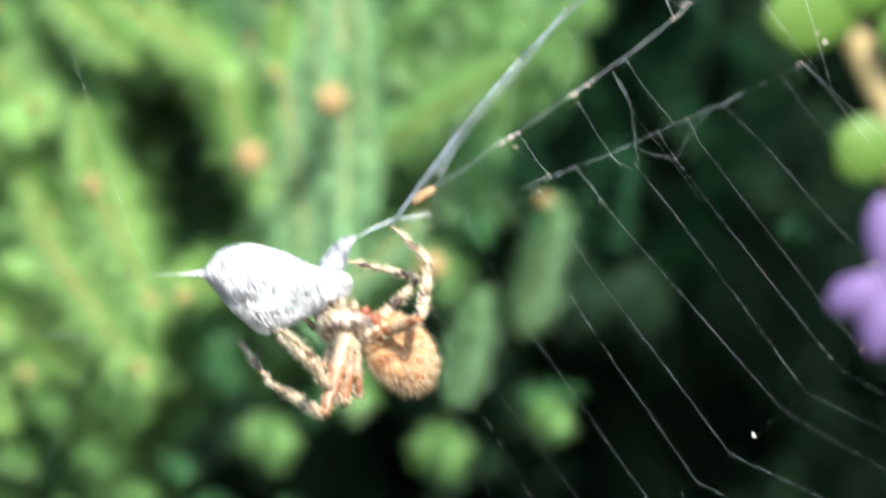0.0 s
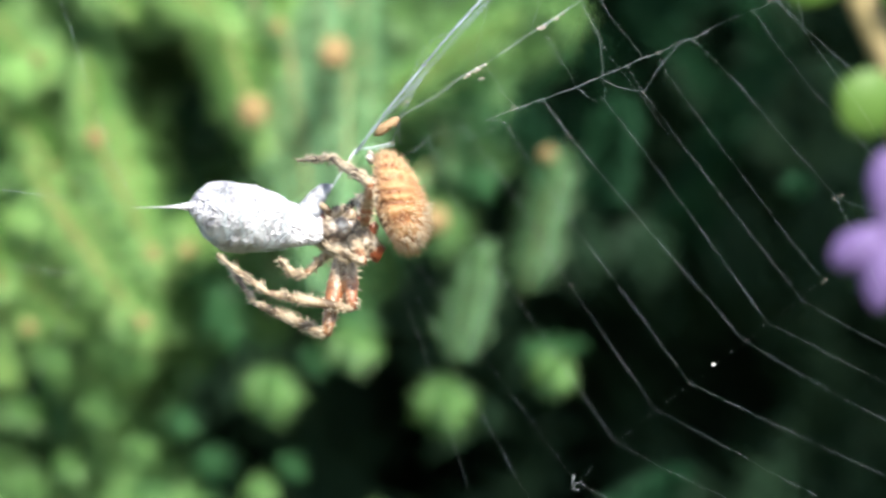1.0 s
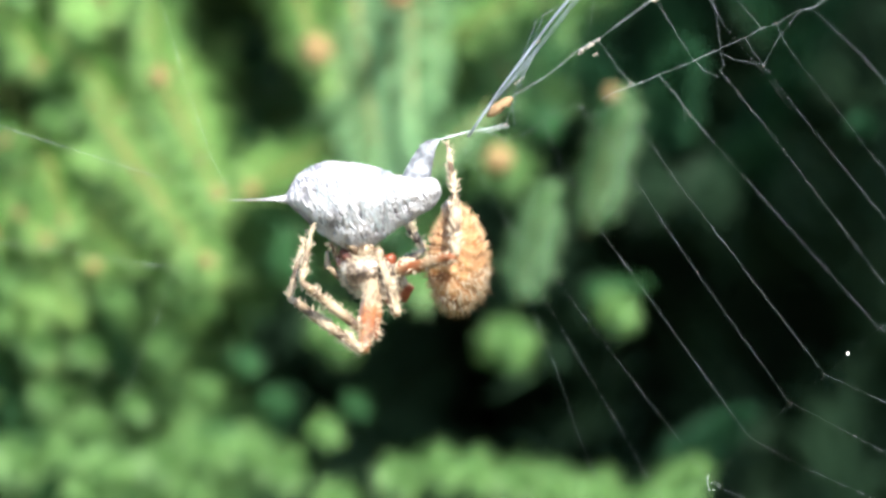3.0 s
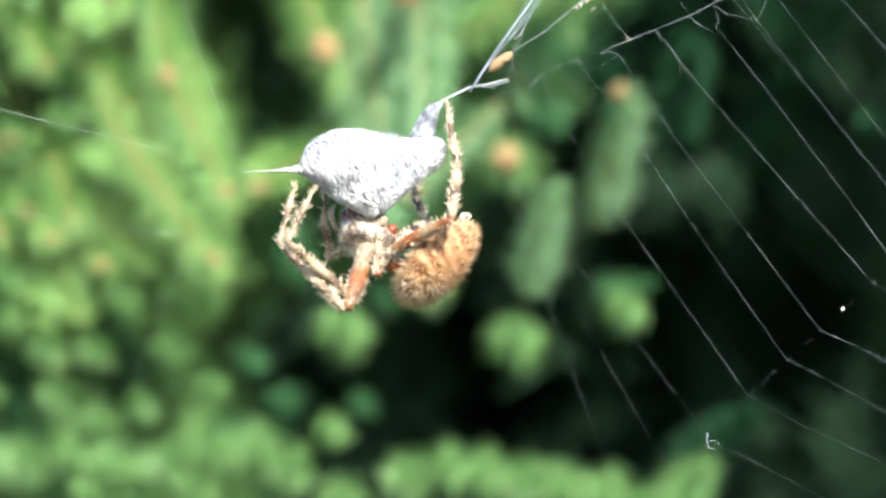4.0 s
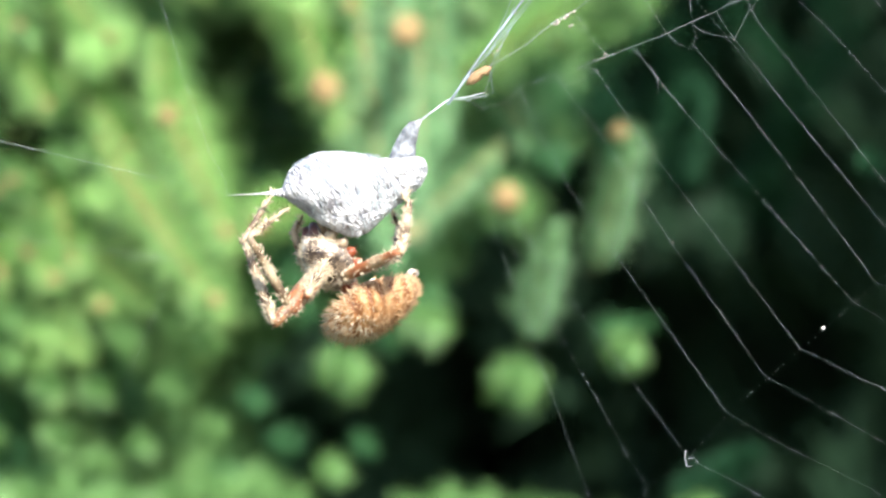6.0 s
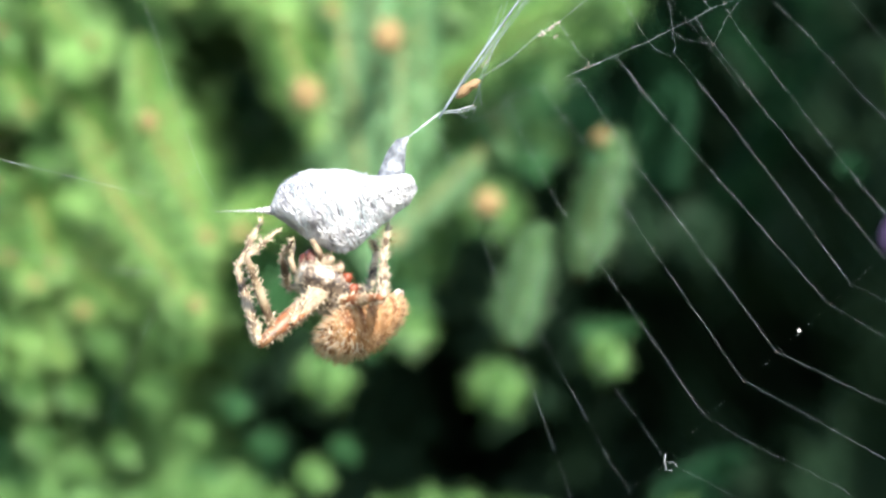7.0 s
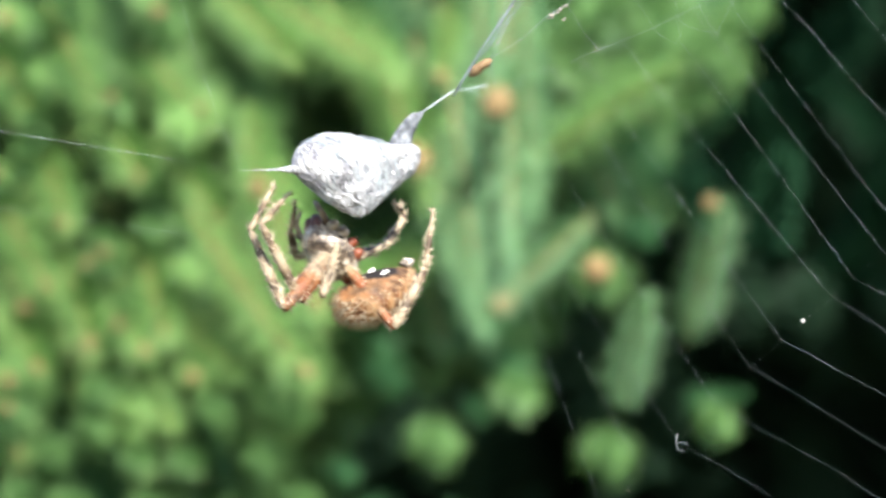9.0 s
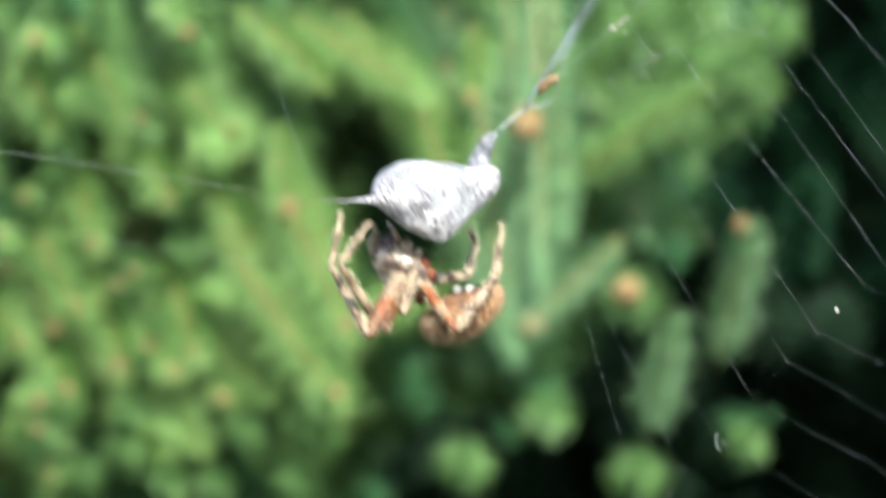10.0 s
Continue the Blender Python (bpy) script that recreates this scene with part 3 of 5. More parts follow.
shoot("light", -90.8, 9.7, -91.6, 11.4, 5.9, 0.310, 0.0, 0.009)
shoot("light", -62.8, -19.4, -63.5, -17.7, 6.8, 0.316, 1.1, 0.009)
shoot("light", -89.8, -20.6, -90.5, -18.9, 6.2, 0.302, 0.0, 0.009)
shoot("soft", -67.3, 33.0, -68.1, 34.8, 6.0, 0.312, 1.1, 0.009)
shoot("soft", -87.6, 14.0, -88.3, 15.7, 4.8, 0.305, 0.0, 0.009)
shoot("light", -61.8, 20.6, -62.5, 22.3, 6.4, 0.311, 0.8, 0.009)
shoot("soft", -81.3, 39.2, -82.0, 40.9, 6.1, 0.308, 0.0, 0.009)
shoot("light", -63.8, 18.2, -64.6, 19.9, 6.6, 0.300, 0.0, 0.009)
shoot("soft", -101.7, 17.2, -102.5, 19.0, 6.6, 0.312, 0.0, 0.009)
shoot("soft", -89.0, -20.1, -89.8, -18.4, 6.7, 0.305, 1.1, 0.009)
shoot("soft", -75.7, 0.7, -76.5, 2.4, 5.2, 0.307, 0.0, 0.009)
shoot("soft", -71.6, -9.6, -72.3, -7.9, 5.8, 0.307, 0.0, 0.009)
shoot("soft", -83.0, -7.8, -83.8, -6.1, 6.5, 0.316, 0.0, 0.009)
shoot("soft", -92.1, 9.3, -92.9, 11.1, 4.9, 0.308, 0.8, 0.009)
shoot("soft", -95.3, -1.6, -96.1, 0.1, 6.1, 0.314, 0.8, 0.009)
shoot("soft", -77.8, -2.8, -78.6, -1.1, 5.6, 0.306, 0.8, 0.009)
shoot("soft", -87.5, -18.3, -88.2, -16.5, 6.7, 0.314, 0.0, 0.009)
shoot("soft", -46.7, -19.8, -47.5, -18.1, 6.5, 0.302, 0.0, 0.009)
shoot("light", -70.1, 38.1, -70.9, 39.8, 5.0, 0.302, 0.0, 0.009)
shoot("soft", -50.2, -24.5, -50.9, -22.7, 6.6, 0.310, 0.0, 0.009)
shoot("light", -91.2, 34.9, -92.0, 36.7, 6.2, 0.314, 1.1, 0.009)
shoot("soft", -74.3, 21.6, -75.1, 23.3, 6.1, 0.306, 0.8, 0.009)
shoot("soft", -94.1, -9.5, -94.9, -7.8, 6.3, 0.317, 0.8, 0.009)
shoot("soft", -71.7, -23.3, -72.5, -21.6, 6.4, 0.315, 0.0, 0.009)
shoot("soft", -81.3, 25.4, -82.1, 27.1, 4.8, 0.299, 0.0, 0.009)
shoot("soft", -63.8, 3.5, -64.6, 5.2, 6.9, 0.313, 0.0, 0.009)
shoot("soft", -68.5, 2.0, -69.3, 3.7, 6.1, 0.307, 0.0, 0.009)
shoot("light", -83.7, 25.0, -84.5, 26.7, 6.1, 0.305, 0.0, 0.009)
# and in the shade, which is put into their darker green
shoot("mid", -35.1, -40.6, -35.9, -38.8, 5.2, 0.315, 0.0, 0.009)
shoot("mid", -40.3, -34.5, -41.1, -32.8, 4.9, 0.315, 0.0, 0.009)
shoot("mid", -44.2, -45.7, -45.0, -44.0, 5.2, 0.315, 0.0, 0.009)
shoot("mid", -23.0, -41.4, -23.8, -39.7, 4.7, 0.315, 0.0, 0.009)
# the bright row at the foot of the view
shoot("soft", -81.6, -49.8, -82.4, -48.1, 9.0, 0.305, 0.0, 0.009)
shoot("soft", -73.9, -49.4, -74.7, -47.7, 9.2, 0.305, 0.0, 0.009)
shoot("soft", -66.7, -48.6, -67.4, -46.9, 9.0, 0.305, 0.0, 0.009)
shoot("soft", -59.4, -49.8, -60.2, -48.1, 9.0, 0.305, 0.0, 0.009)
shoot("soft", -52.6, -49.4, -53.4, -47.7, 8.5, 0.305, 0.0, 0.009)
shoot("soft", -45.8, -47.7, -46.5, -46.0, 7.9, 0.305, 0.0, 0.009)
shoot("soft", -38.9, -47.3, -39.7, -45.6, 8.2, 0.305, 0.0, 0.009)
shoot("soft", -33.8, -50.7, -34.6, -49.0, 8.5, 0.305, 0.0, 0.009)
shoot("soft", -15.9, -52.4, -16.7, -50.7, 8.5, 0.305, 0.0, 0.009)
shoot("soft", -10.3, -50.7, -11.1, -49.0, 8.2, 0.305, 0.0, 0.009)
shoot("soft", -4.8, -51.6, -5.6, -49.8, 8.5, 0.305, 0.0, 0.009)
shoot("soft", 1.2, -52.4, 0.4, -50.7, 8.5, 0.305, 0.0, 0.009)
shoot("soft", 7.2, -53.3, 6.4, -51.6, 8.5, 0.305, 0.0, 0.009)
shoot("soft", 14.0, -54.5, 13.2, -52.8, 8.5, 0.305, 0.0, 0.009)
shoot("soft", 19.1, -56.7, 18.3, -55.0, 7.7, 0.305, 0.0, 0.009)
shoot("soft", 25.9, -56.7, 25.2, -55.0, 7.7, 0.305, 0.0, 0.009)
shoot("soft", -89.3, -47.7, -90.1, -46.0, 8.5, 0.305, 0.0, 0.009)
shoot("soft", -62.8, -54.5, -63.6, -52.8, 9.0, 0.305, 0.0, 0.009)
shoot("soft", -48.3, -55.0, -49.1, -53.3, 9.0, 0.305, 0.0, 0.009)
shoot("soft", -26.1, -55.8, -26.9, -54.1, 7.7, 0.305, 0.0, 0.009)
shoot("soft", 22.0, -57.0, 29.0, -49.5, 8.5, 0.315)
shoot("deep", 26.0, -52.0, 35.0, -43.0, 8.0, 0.340)

def hollow(x, z):
    """The dark gaps between the shoots."""
    return any(((x - cx) / rx) ** 2 + ((z - cz) / rz) ** 2 < 1 for cx, cz, rx, rz in
               ((-42.5, 18, 8, 11), (-38, 9.5, 7, 9), (-80.6, 13.1, 4, 6.5), (-37.6, -30.5, 11, 11), (-6, 8, 6, 7), (-4, -8, 10, 12), (-58, -18, 6, 4), (-95, 21, 5, 6), (-68, -20, 4, 4), (-85, -3, 3, 4), (-100, -20, 5, 5), (-4, -42, 26, 8)))


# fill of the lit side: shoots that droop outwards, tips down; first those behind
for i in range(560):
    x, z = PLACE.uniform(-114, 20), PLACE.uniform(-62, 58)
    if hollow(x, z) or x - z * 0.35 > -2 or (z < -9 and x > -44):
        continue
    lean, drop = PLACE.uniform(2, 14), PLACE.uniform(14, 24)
    # shoots behind take the darker greens in place of shade
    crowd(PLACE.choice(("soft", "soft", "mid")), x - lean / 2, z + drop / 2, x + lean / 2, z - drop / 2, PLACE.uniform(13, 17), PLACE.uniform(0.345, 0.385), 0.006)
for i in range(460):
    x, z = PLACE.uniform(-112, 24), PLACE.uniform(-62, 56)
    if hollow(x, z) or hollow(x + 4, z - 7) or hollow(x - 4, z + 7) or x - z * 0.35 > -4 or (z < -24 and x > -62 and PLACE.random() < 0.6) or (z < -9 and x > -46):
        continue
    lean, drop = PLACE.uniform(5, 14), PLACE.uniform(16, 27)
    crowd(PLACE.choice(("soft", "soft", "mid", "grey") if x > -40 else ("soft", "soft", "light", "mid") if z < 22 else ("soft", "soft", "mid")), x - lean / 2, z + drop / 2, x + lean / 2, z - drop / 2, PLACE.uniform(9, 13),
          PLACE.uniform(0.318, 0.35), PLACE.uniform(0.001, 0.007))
# and the middle depth, its shade put into the greens
for i in range(230):
    x, z = PLACE.uniform(-110, 80), PLACE.uniform(-65, 60)
    if hollow(x, z) or -48 < x < 90 and z < -20:
        continue
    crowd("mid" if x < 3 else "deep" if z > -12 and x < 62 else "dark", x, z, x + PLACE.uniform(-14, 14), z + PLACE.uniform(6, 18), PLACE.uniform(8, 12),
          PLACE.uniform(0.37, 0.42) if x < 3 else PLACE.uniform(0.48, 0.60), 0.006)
join_crowds()


def foliage(name, count, box, key, seed, big=1.0):
    """Many shoots joined, for the depth and bulk of the shrub and an added shading crown."""
    rnd = np.random.RandomState(seed)
    verts, faces, n = [], [], 0
    src = []
    for me in SHOOTS[key]:
        co = np.empty(len(me.vertices) * 3)
        me.vertices.foreach_get("co", co)
        tri = [p.vertices[:] for p in me.polygons if len(p.vertices) == 3]
        src.append((co.reshape(-1, 3)[:], tri))
    for i in range(count):
        co, tri = src[rnd.randint(4)]
        x, y, z = (rnd.uniform(lo, hi) for lo, hi in box)
        # rounded bulk
        if ((x / 0.75) ** 2 + ((y - 0.8) / 0.56) ** 2 + ((z - 0.72) / 0.78) ** 2) > 1:
            continue
        # the open hollow in front of the deep foliage
        if key == "mid" and abs(x) < 0.2 and y < 0.8 and 0.8 < z < 1.07:
            continue
        turn = np.array(Euler((rnd.uniform(-0.9, 0.6), rnd.uniform(-0.7, 0.7), rnd.uniform(0, 6.28))).to_matrix())
        s = big * rnd.uniform(0.8, 1.4)
        verts.append((co * s) @ turn.T + np.array((x, y - 0.55, z)))
        faces += [(a + n, b + n, c + n) for a, b, c in tri]
        n += len(co)
    me = bpy.data.meshes.new(name)
    me.from_pydata(np.concatenate(verts).tolist(), [], faces)
    me.materials.append(SHOOTS[key][0].materials[0])
    ob = new(name, me)
    ob.parent = shrub
    return tagged(ob, "dense needle foliage with shade put into its green", kind="stuff")


# deep foliage, darkened by colour as if in shade
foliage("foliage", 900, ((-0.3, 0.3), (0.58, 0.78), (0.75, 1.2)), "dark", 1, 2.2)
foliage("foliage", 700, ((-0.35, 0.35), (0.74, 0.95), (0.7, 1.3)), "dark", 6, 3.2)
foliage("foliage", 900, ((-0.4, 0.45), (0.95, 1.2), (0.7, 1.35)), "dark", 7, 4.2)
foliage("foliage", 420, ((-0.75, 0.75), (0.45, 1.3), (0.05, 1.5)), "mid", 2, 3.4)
# unseen overhanging crown, added to keep sun off the deep foliage
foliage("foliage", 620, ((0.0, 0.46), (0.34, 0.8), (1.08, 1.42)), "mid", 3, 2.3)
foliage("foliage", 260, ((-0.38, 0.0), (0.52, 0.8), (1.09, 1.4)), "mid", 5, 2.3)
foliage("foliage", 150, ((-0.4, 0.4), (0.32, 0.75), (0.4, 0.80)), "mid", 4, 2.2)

# woody stems from the ground up into the crown
for i in range(16):
    ang = i * 0.9 + PLACE.uniform(-0.2, 0.2)
    top = Vector((PLACE.choice((-1, 1)) * PLACE.uniform(0.2, 0.5), PLACE.uniform(0.2, 0.45), PLACE.uniform(0.75, 1.25)))
    foot = Vector((0.05 * math.cos(ang), 0.05 * math.sin(ang), -0.01))
    side = Vector((PLACE.uniform(-0.05, 0.05), PLACE.uniform(-0.05, 0.05), 0))
    line = [foot.lerp(top, k / 8) + side * math.sin(k / 8 * math.pi) + Vector((0, 0, 0.12 * math.sin(k / 8 * math.pi))) for k in range(9)]
    bm = bmesh.new()
    tube(bm, line, [0.013 * (1 - k / 9.5) for k in range(9)], 7)
    part("stem", bm, BARK, shrub, "brown woody stem")


# a branch that reaches out beside the web, and holds it
bm = bmesh.new()
tube(bm, [(0.34, 0.2, 0.95), (0.27, 0.02, 1.12), (0.22, -0.2, 1.19), (0.205, -0.42, 1.215), (0.19, -0.62, 1.22)], [0.009, 0.008, 0.007, 0.006, 0.003], 8)
part("branch", bm, BARK, shrub, "brown branch that holds the web")


# ---- flowering plant at the shrub's side: round leaves, tan twig, purple flower ----
def leaf_mesh(name, long, wide, cup, material):
    bm = bmesh.new()
    bmesh.ops.create_uvsphere(bm, u_segments=16, v_segments=8, radius=1)
    for v in bm.verts:
        r = math.hypot(v.co.x, v.co.z)
        v.co.x *= wide * (1 + 0.08 * math.sin(5 * math.atan2(v.co.z, v.co.x)))
        v.co.z *= long
        v.co.y = v.co.y * 0.35 * MM + cup * r * r
    return mesh_of(name, bm, material)


flower_plant = tagged(new("flowering_plant"), "purple-flowered plant with round light green leaves", "flowering plant")
flower_plant.location = (0.0762, 0.31, 0)
bm = bmesh.new()
tube(bm, [(0.02, 0.02, -0.01), (0.03, 0.01, 0.5), (0.012, 0.004, 0.93), (-0.009, -0.004, 1.022), (-0.016, -0.006, 1.036), (-0.020, -0.006, 1.06)],
     [0.004, 0.0035, 0.003, 0.0026, 0.0024, 0.0018], 8)
part("twig", bm, TWIG, flower_plant, "tan woody twig")
for x, z, long, wide, turn in ((62.5, 14.8, 5.2, 4.9, 10), (55.5, 36.5, 6.5, 8.5, -30), (61.5, 41.0, 6.0, 7.0, 25), (70.0, 33.0, 6.0, 5.0, 60)):
    ob = part("leaf", leaf_mesh("leaf", long * MM, wide * MM, 1.2 * MM, LEAF), None, flower_plant, "round fresh green leaf")
    ob.matrix_basis = pose(x * MM - 0.0752, -0.012, 1 + z * MM, 8, turn, 12)
flower = part("flower", leaf_mesh("flower_heart", 2.2 * MM, 2.2 * MM, 0, PETAL), None, flower_plant, "purple flower")
flower.matrix_basis = pose(-0.0095, -0.010, 1 - 0.0045, 0, 0, -10)
for turn, long, wide in ((207, 10.5, 3.3), (260, 12.5, 3.2), (93, 13.0, 3.2), (25, 11.5, 3.6), (325, 12.0, 3.6)):
    ob = part("petal", leaf_mesh("petal", long * MM * 0.47, wide * MM, 1.6 * MM, PETAL), None, flower)
    a = radians(turn)
    ob.matrix_basis = pose(math.cos(a) * long * 0.5 * MM, -0.001, math.sin(a) * long * 0.5 * MM, 0, 90 - turn, 0)

# ---- web: threads in the plane of the web, mm from the knot ----
web = tagged(new("spider_web"), "torn pale orb web with bright silk bridge lines", "spider web")
TREMOR = random.Random(9)


def thread(name, r, *nodes, material=None):
    """A silk thread through nodes, thickened here and there."""
    line = []
    for (x0, z0), (x1, z1) in zip(nodes, nodes[1:]):
        n = max(1, int(math.hypot(x1 - x0, z1 - z0) / 2.2))
        line += [(x0 + (x1 - x0) * k / n, z0 + (z1 - z0) * k / n) for k in range(n)]
    line.append(nodes[-1])
    pts = [Vector((x * MM, TREMOR.uniform(-0.02, 0.02) * MM, z * MM)) for x, z in line]
    bm = bmesh.new()
    tube(bm, pts, [r * MM * TREMOR.uniform(0.8, 1.25) for p in pts], 5)
    return part(name, bm, material or SILK, web)


def tuft(x, z, size, n):
    """A crumpled clot of silk or crumbs on the web."""
    bm = bmesh.new()
    for i in range(n):
        u = TREMOR.gauss(0, size * 0.5)
        c = Vector((x + u, TREMOR.gauss(0, size * 0.2), z + u * 0.6 + TREMOR.gauss(0, size * 0.14))) * MM
        got = bmesh.ops.create_icosphere(bm, subdivisions=1, radius=size * MM * TREMOR.uniform(0.10, 0.26), matrix=Matrix.Translation(c))["verts"]
        for v in got:
            v.co += Vector((TREMOR.uniform(-1, 1), TREMOR.uniform(-1, 1), TREMOR.uniform(-1, 1))) * size * 0.07 * MM
    return part("silk_tuft", bm, SILK_CRUMB, web)


CAUGHT = []


thread("bridge_line", 0.1050, (-2.8, -2.7), (0.0, 1.5), (4.6, 7.7), (8.7, 12.7), material=SILK_BAND)
thread("bridge_line", 0.0800, (8.7, 12.7), (12.2, 16.3), (15.5, 19.4), (16.8, 20.5), material=SILK_BAND)
thread("bridge_line", 0.0500, (16.8, 20.5), (20.3, 23.5), (22.6, 25.6), (31.9, 34.9), material=SILK_BAND)
thread("bridge_line", 0.0360, (-2.4, -2.0), (0.6, 1.8), (6.7, 9.6), (9.7, 13.2), (12.7, 17.3), material=SILK_BAND)
thread("bridge_line", 0.0270, (-0.5, 0.4), (1.8, 3.0), (6.7, 9.2), (12.2, 16.0), (16.5, 20.1), material=SILK_BAND)
thread("bridge_line", 0.0220, (1.3, -1.7), (1.0, 0.6), (1.8, 2.4), (3.0, 4.5), material=SILK_BAND)
thread("bridge_line", 0.0160, (0.5, -1.6), (1.6, 1.3), (2.3, 3.4), material=SILK_BAND)
thread("bridge_line", 0.0160, (0.3, 0.8), (2.8, 5.3), (3.8, 8.1), (5.2, 8.8), material=SILK_BAND)
thread("bridge_line", 0.0140, (1.3, 3.1), (2.4, 5.5), (3.2, 7.6), material=SILK_BAND)
thread("stub_thread", 0.0360, (-2.7, -2.2), (-1.0, -2.0), (0.6, -1.6))
thread("stub_thread", 0.0160, (-2.6, -2.3), (-0.8, -2.2), (0.8, -1.8))
thread("cross_thread", 0.0064, (-2.2, -1.8), (-0.6, -2.5), (0.4, -3.1), (0.7, -1.7))
thread("cross_thread", 0.0048, (0.4, -3.1), (2.6, -2.4), (4.1, -0.8))
thread("cross_thread", 0.0040, (4.1, -0.8), (4.9, -0.7), (6.9, -0.0))
thread("frame_thread", 0.0240, (-0.5, -0.0), (0.8, 0.7), (4.2, 2.7), (6.7, 4.8), (8.8, 6.0))
thread("frame_thread", 0.0210, (8.8, 6.0), (12.6, 8.8), (14.1, 9.8), (17.0, 11.9), (18.2, 12.7), (22.6, 16.3), (23.8, 17.4))
thread("frame_thread", 0.0140, (23.8, 17.4), (27.7, 19.8))
thread("cross_thread", 0.0064, (27.7, 19.8), (26.4, 26.7), (25.9, 29.3))
thread("cross_thread", 0.0088, (20.4, 23.2), (26.2, 26.7), (28.0, 28.0))
thread("cross_thread", 0.0056, (20.3, 23.2), (21.7, 20.6), (22.6, 18.7))
thread("tuft_thread", 0.0300, (21.7, 19.8), (22.0, 17.9), (22.7, 16.3))
thread("tuft_thread", 0.0300, (21.7, 19.8), (23.1, 20.3), (24.1, 20.6))
thread("tuft_thread", 0.0200, (24.1, 20.6), (23.9, 18.9), (23.6, 17.3))
thread("tuft_thread", 0.0120, (22.0, 18.5), (23.0, 17.5), (23.7, 17.9))
thread("cross_thread", 0.0064, (22.9, 24.7), (24.3, 20.8), (25.4, 17.9))
thread("cross_thread", 0.0064, (16.5, 20.1), (15.1, 16.8), (13.8, 13.8), (12.6, 8.8))
thread("cross_thread", 0.0048, (12.5, 17.1), (12.8, 15.4), (13.8, 13.8))
thread("cross_thread", 0.0056, (8.9, 13.5), (8.2, 9.3), (7.8, 6.1))
thread("cross_thread", 0.0088, (8.5, 5.8), (9.2, 5.0), (10.4, 3.1), (11.7, 1.7))
thread("radial_thread", 0.0128, (8.9, 0.5), (10.1, 1.1), (11.7, 1.7), (12.6, 2.0))
thread("radial_thread", 0.0080, (12.6, 2.0), (14.0, 2.6))
thread("radial_thread", 0.0096, (14.0, 2.6), (16.9, 3.7), (19.2, 4.8), (21.5, 5.8), (22.8, 6.5), (24.3, 7.0), (26.1, 8.1), (27.4, 8.3), (29.1, 9.5))
thread("radial_thread", 0.0040, (29.1, 9.5), (31.0, 10.4), (36.1, 12.6))
thread("cross_thread", 0.0072, (8.9, 0.5), (9.9, 0.6), (10.7, 0.4))
thread("cross_thread", 0.0048, (6.9, 0.2), (7.5, -1.1), (9.1, -0.6), (10.7, 0.4))
thread("cross_thread", 0.0064, (14.0, 2.6), (15.4, 0.8), (16.2, -0.3), (16.2, -1.7))
thread("cross_thread", 0.0048, (16.2, -0.3), (17.8, -2.3))
thread("cross_thread", 0.0064, (13.9, 8.9), (15.5, 6.2), (17.1, 3.7))
thread("cross_thread", 0.0064, (17.1, 3.7), (17.9, 2.9), (19.2, 2.3), (19.7, 3.2), (19.3, 4.6))
thread("cross_thread", 0.0072, (17.1, 11.6), (18.9, 8.2), (19.3, 5.5), (19.4, 4.6))
thread("cross_thread", 0.0064, (18.4, 12.6), (19.9, 10.2), (22.9, 6.6))
thread("cross_thread", 0.0072, (21.5, 5.8), (22.3, 4.4), (23.2, 3.2))
thread("cross_thread", 0.0072, (19.3, 4.6), (20.3, 3.9), (21.8, 3.5), (23.2, 3.4))
thread("cross_thread", 0.0072, (23.2, 3.3), (24.4, 5.7), (26.2, 8.0))
thread("cross_thread", 0.0064, (24.2, 7.0), (24.8, 5.8))
thread("frame_thread", 0.0240, (28.9, 20.7), (31.2, 22.2), (32.2, 23.2), (34.3, 24.6), (37.3, 26.8))
thread("tuft_thread", 0.0220, (32.2, 23.4), (32.5, 25.1), (32.3, 28.2))
thread("cross_thread", 0.0096, (31.2, 22.2), (32.8, 21.3), (33.9, 20.0), (35.0, 17.1), (35.8, 14.7), (37.3, 9.7))
thread("cross_thread", 0.0064, (28.9, 20.7), (32.4, 15.9), (36.1, 11.3))
thread("cross_thread", 0.0056, (30.4, 18.0), (34.2, 13.3))
thread("cross_thread", 0.0056, (34.7, 12.2), (37.3, 9.6), (42.4, 5.1))
thread("spiral_thread", 0.0028, (-3.3, -3.5), (-1.0, -7.6), (0.3, -9.9), (1.1, -13.2))
thread("spiral_thread", 0.0028, (1.1, -13.2), (2.8, -18.1), (4.4, -22.5), (6.7, -29.4), (10.8, -40.7))
thread("spiral_thread", 0.0028, (1.0, -10.7), (3.1, -16.0), (6.2, -21.7), (10.3, -28.9), (13.6, -35.0), (15.3, -37.4), (13.6, -39.6))
thread("spiral_thread", 0.0028, (0.3, -10.1), (3.9, -14.2), (7.7, -19.6), (16.4, -31.4), (18.5, -34.4))
thread("spiral_thread", 0.0044, (3.8, -1.4), (5.4, -5.3), (6.8, -7.6), (8.2, -10.4), (11.6, -15.3), (22.3, -30.8))
thread("spiral_thread", 0.0044, (7.2, -0.1), (7.8, -1.3), (10.7, -5.0), (17.4, -15.4), (25.9, -27.7))
thread("spiral_thread", 0.0048, (10.7, 0.3), (12.1, -1.8), (15.6, -7.1), (21.6, -15.1), (28.9, -25.0))
thread("spiral_thread", 0.0050, (13.8, 2.6), (15.3, 0.8), (16.7, -1.1), (22.8, -8.2), (33.7, -20.8))
thread("spiral_thread", 0.0048, (19.3, 2.9), (23.2, -2.0), (29.4, -10.3), (35.9, -19.2))
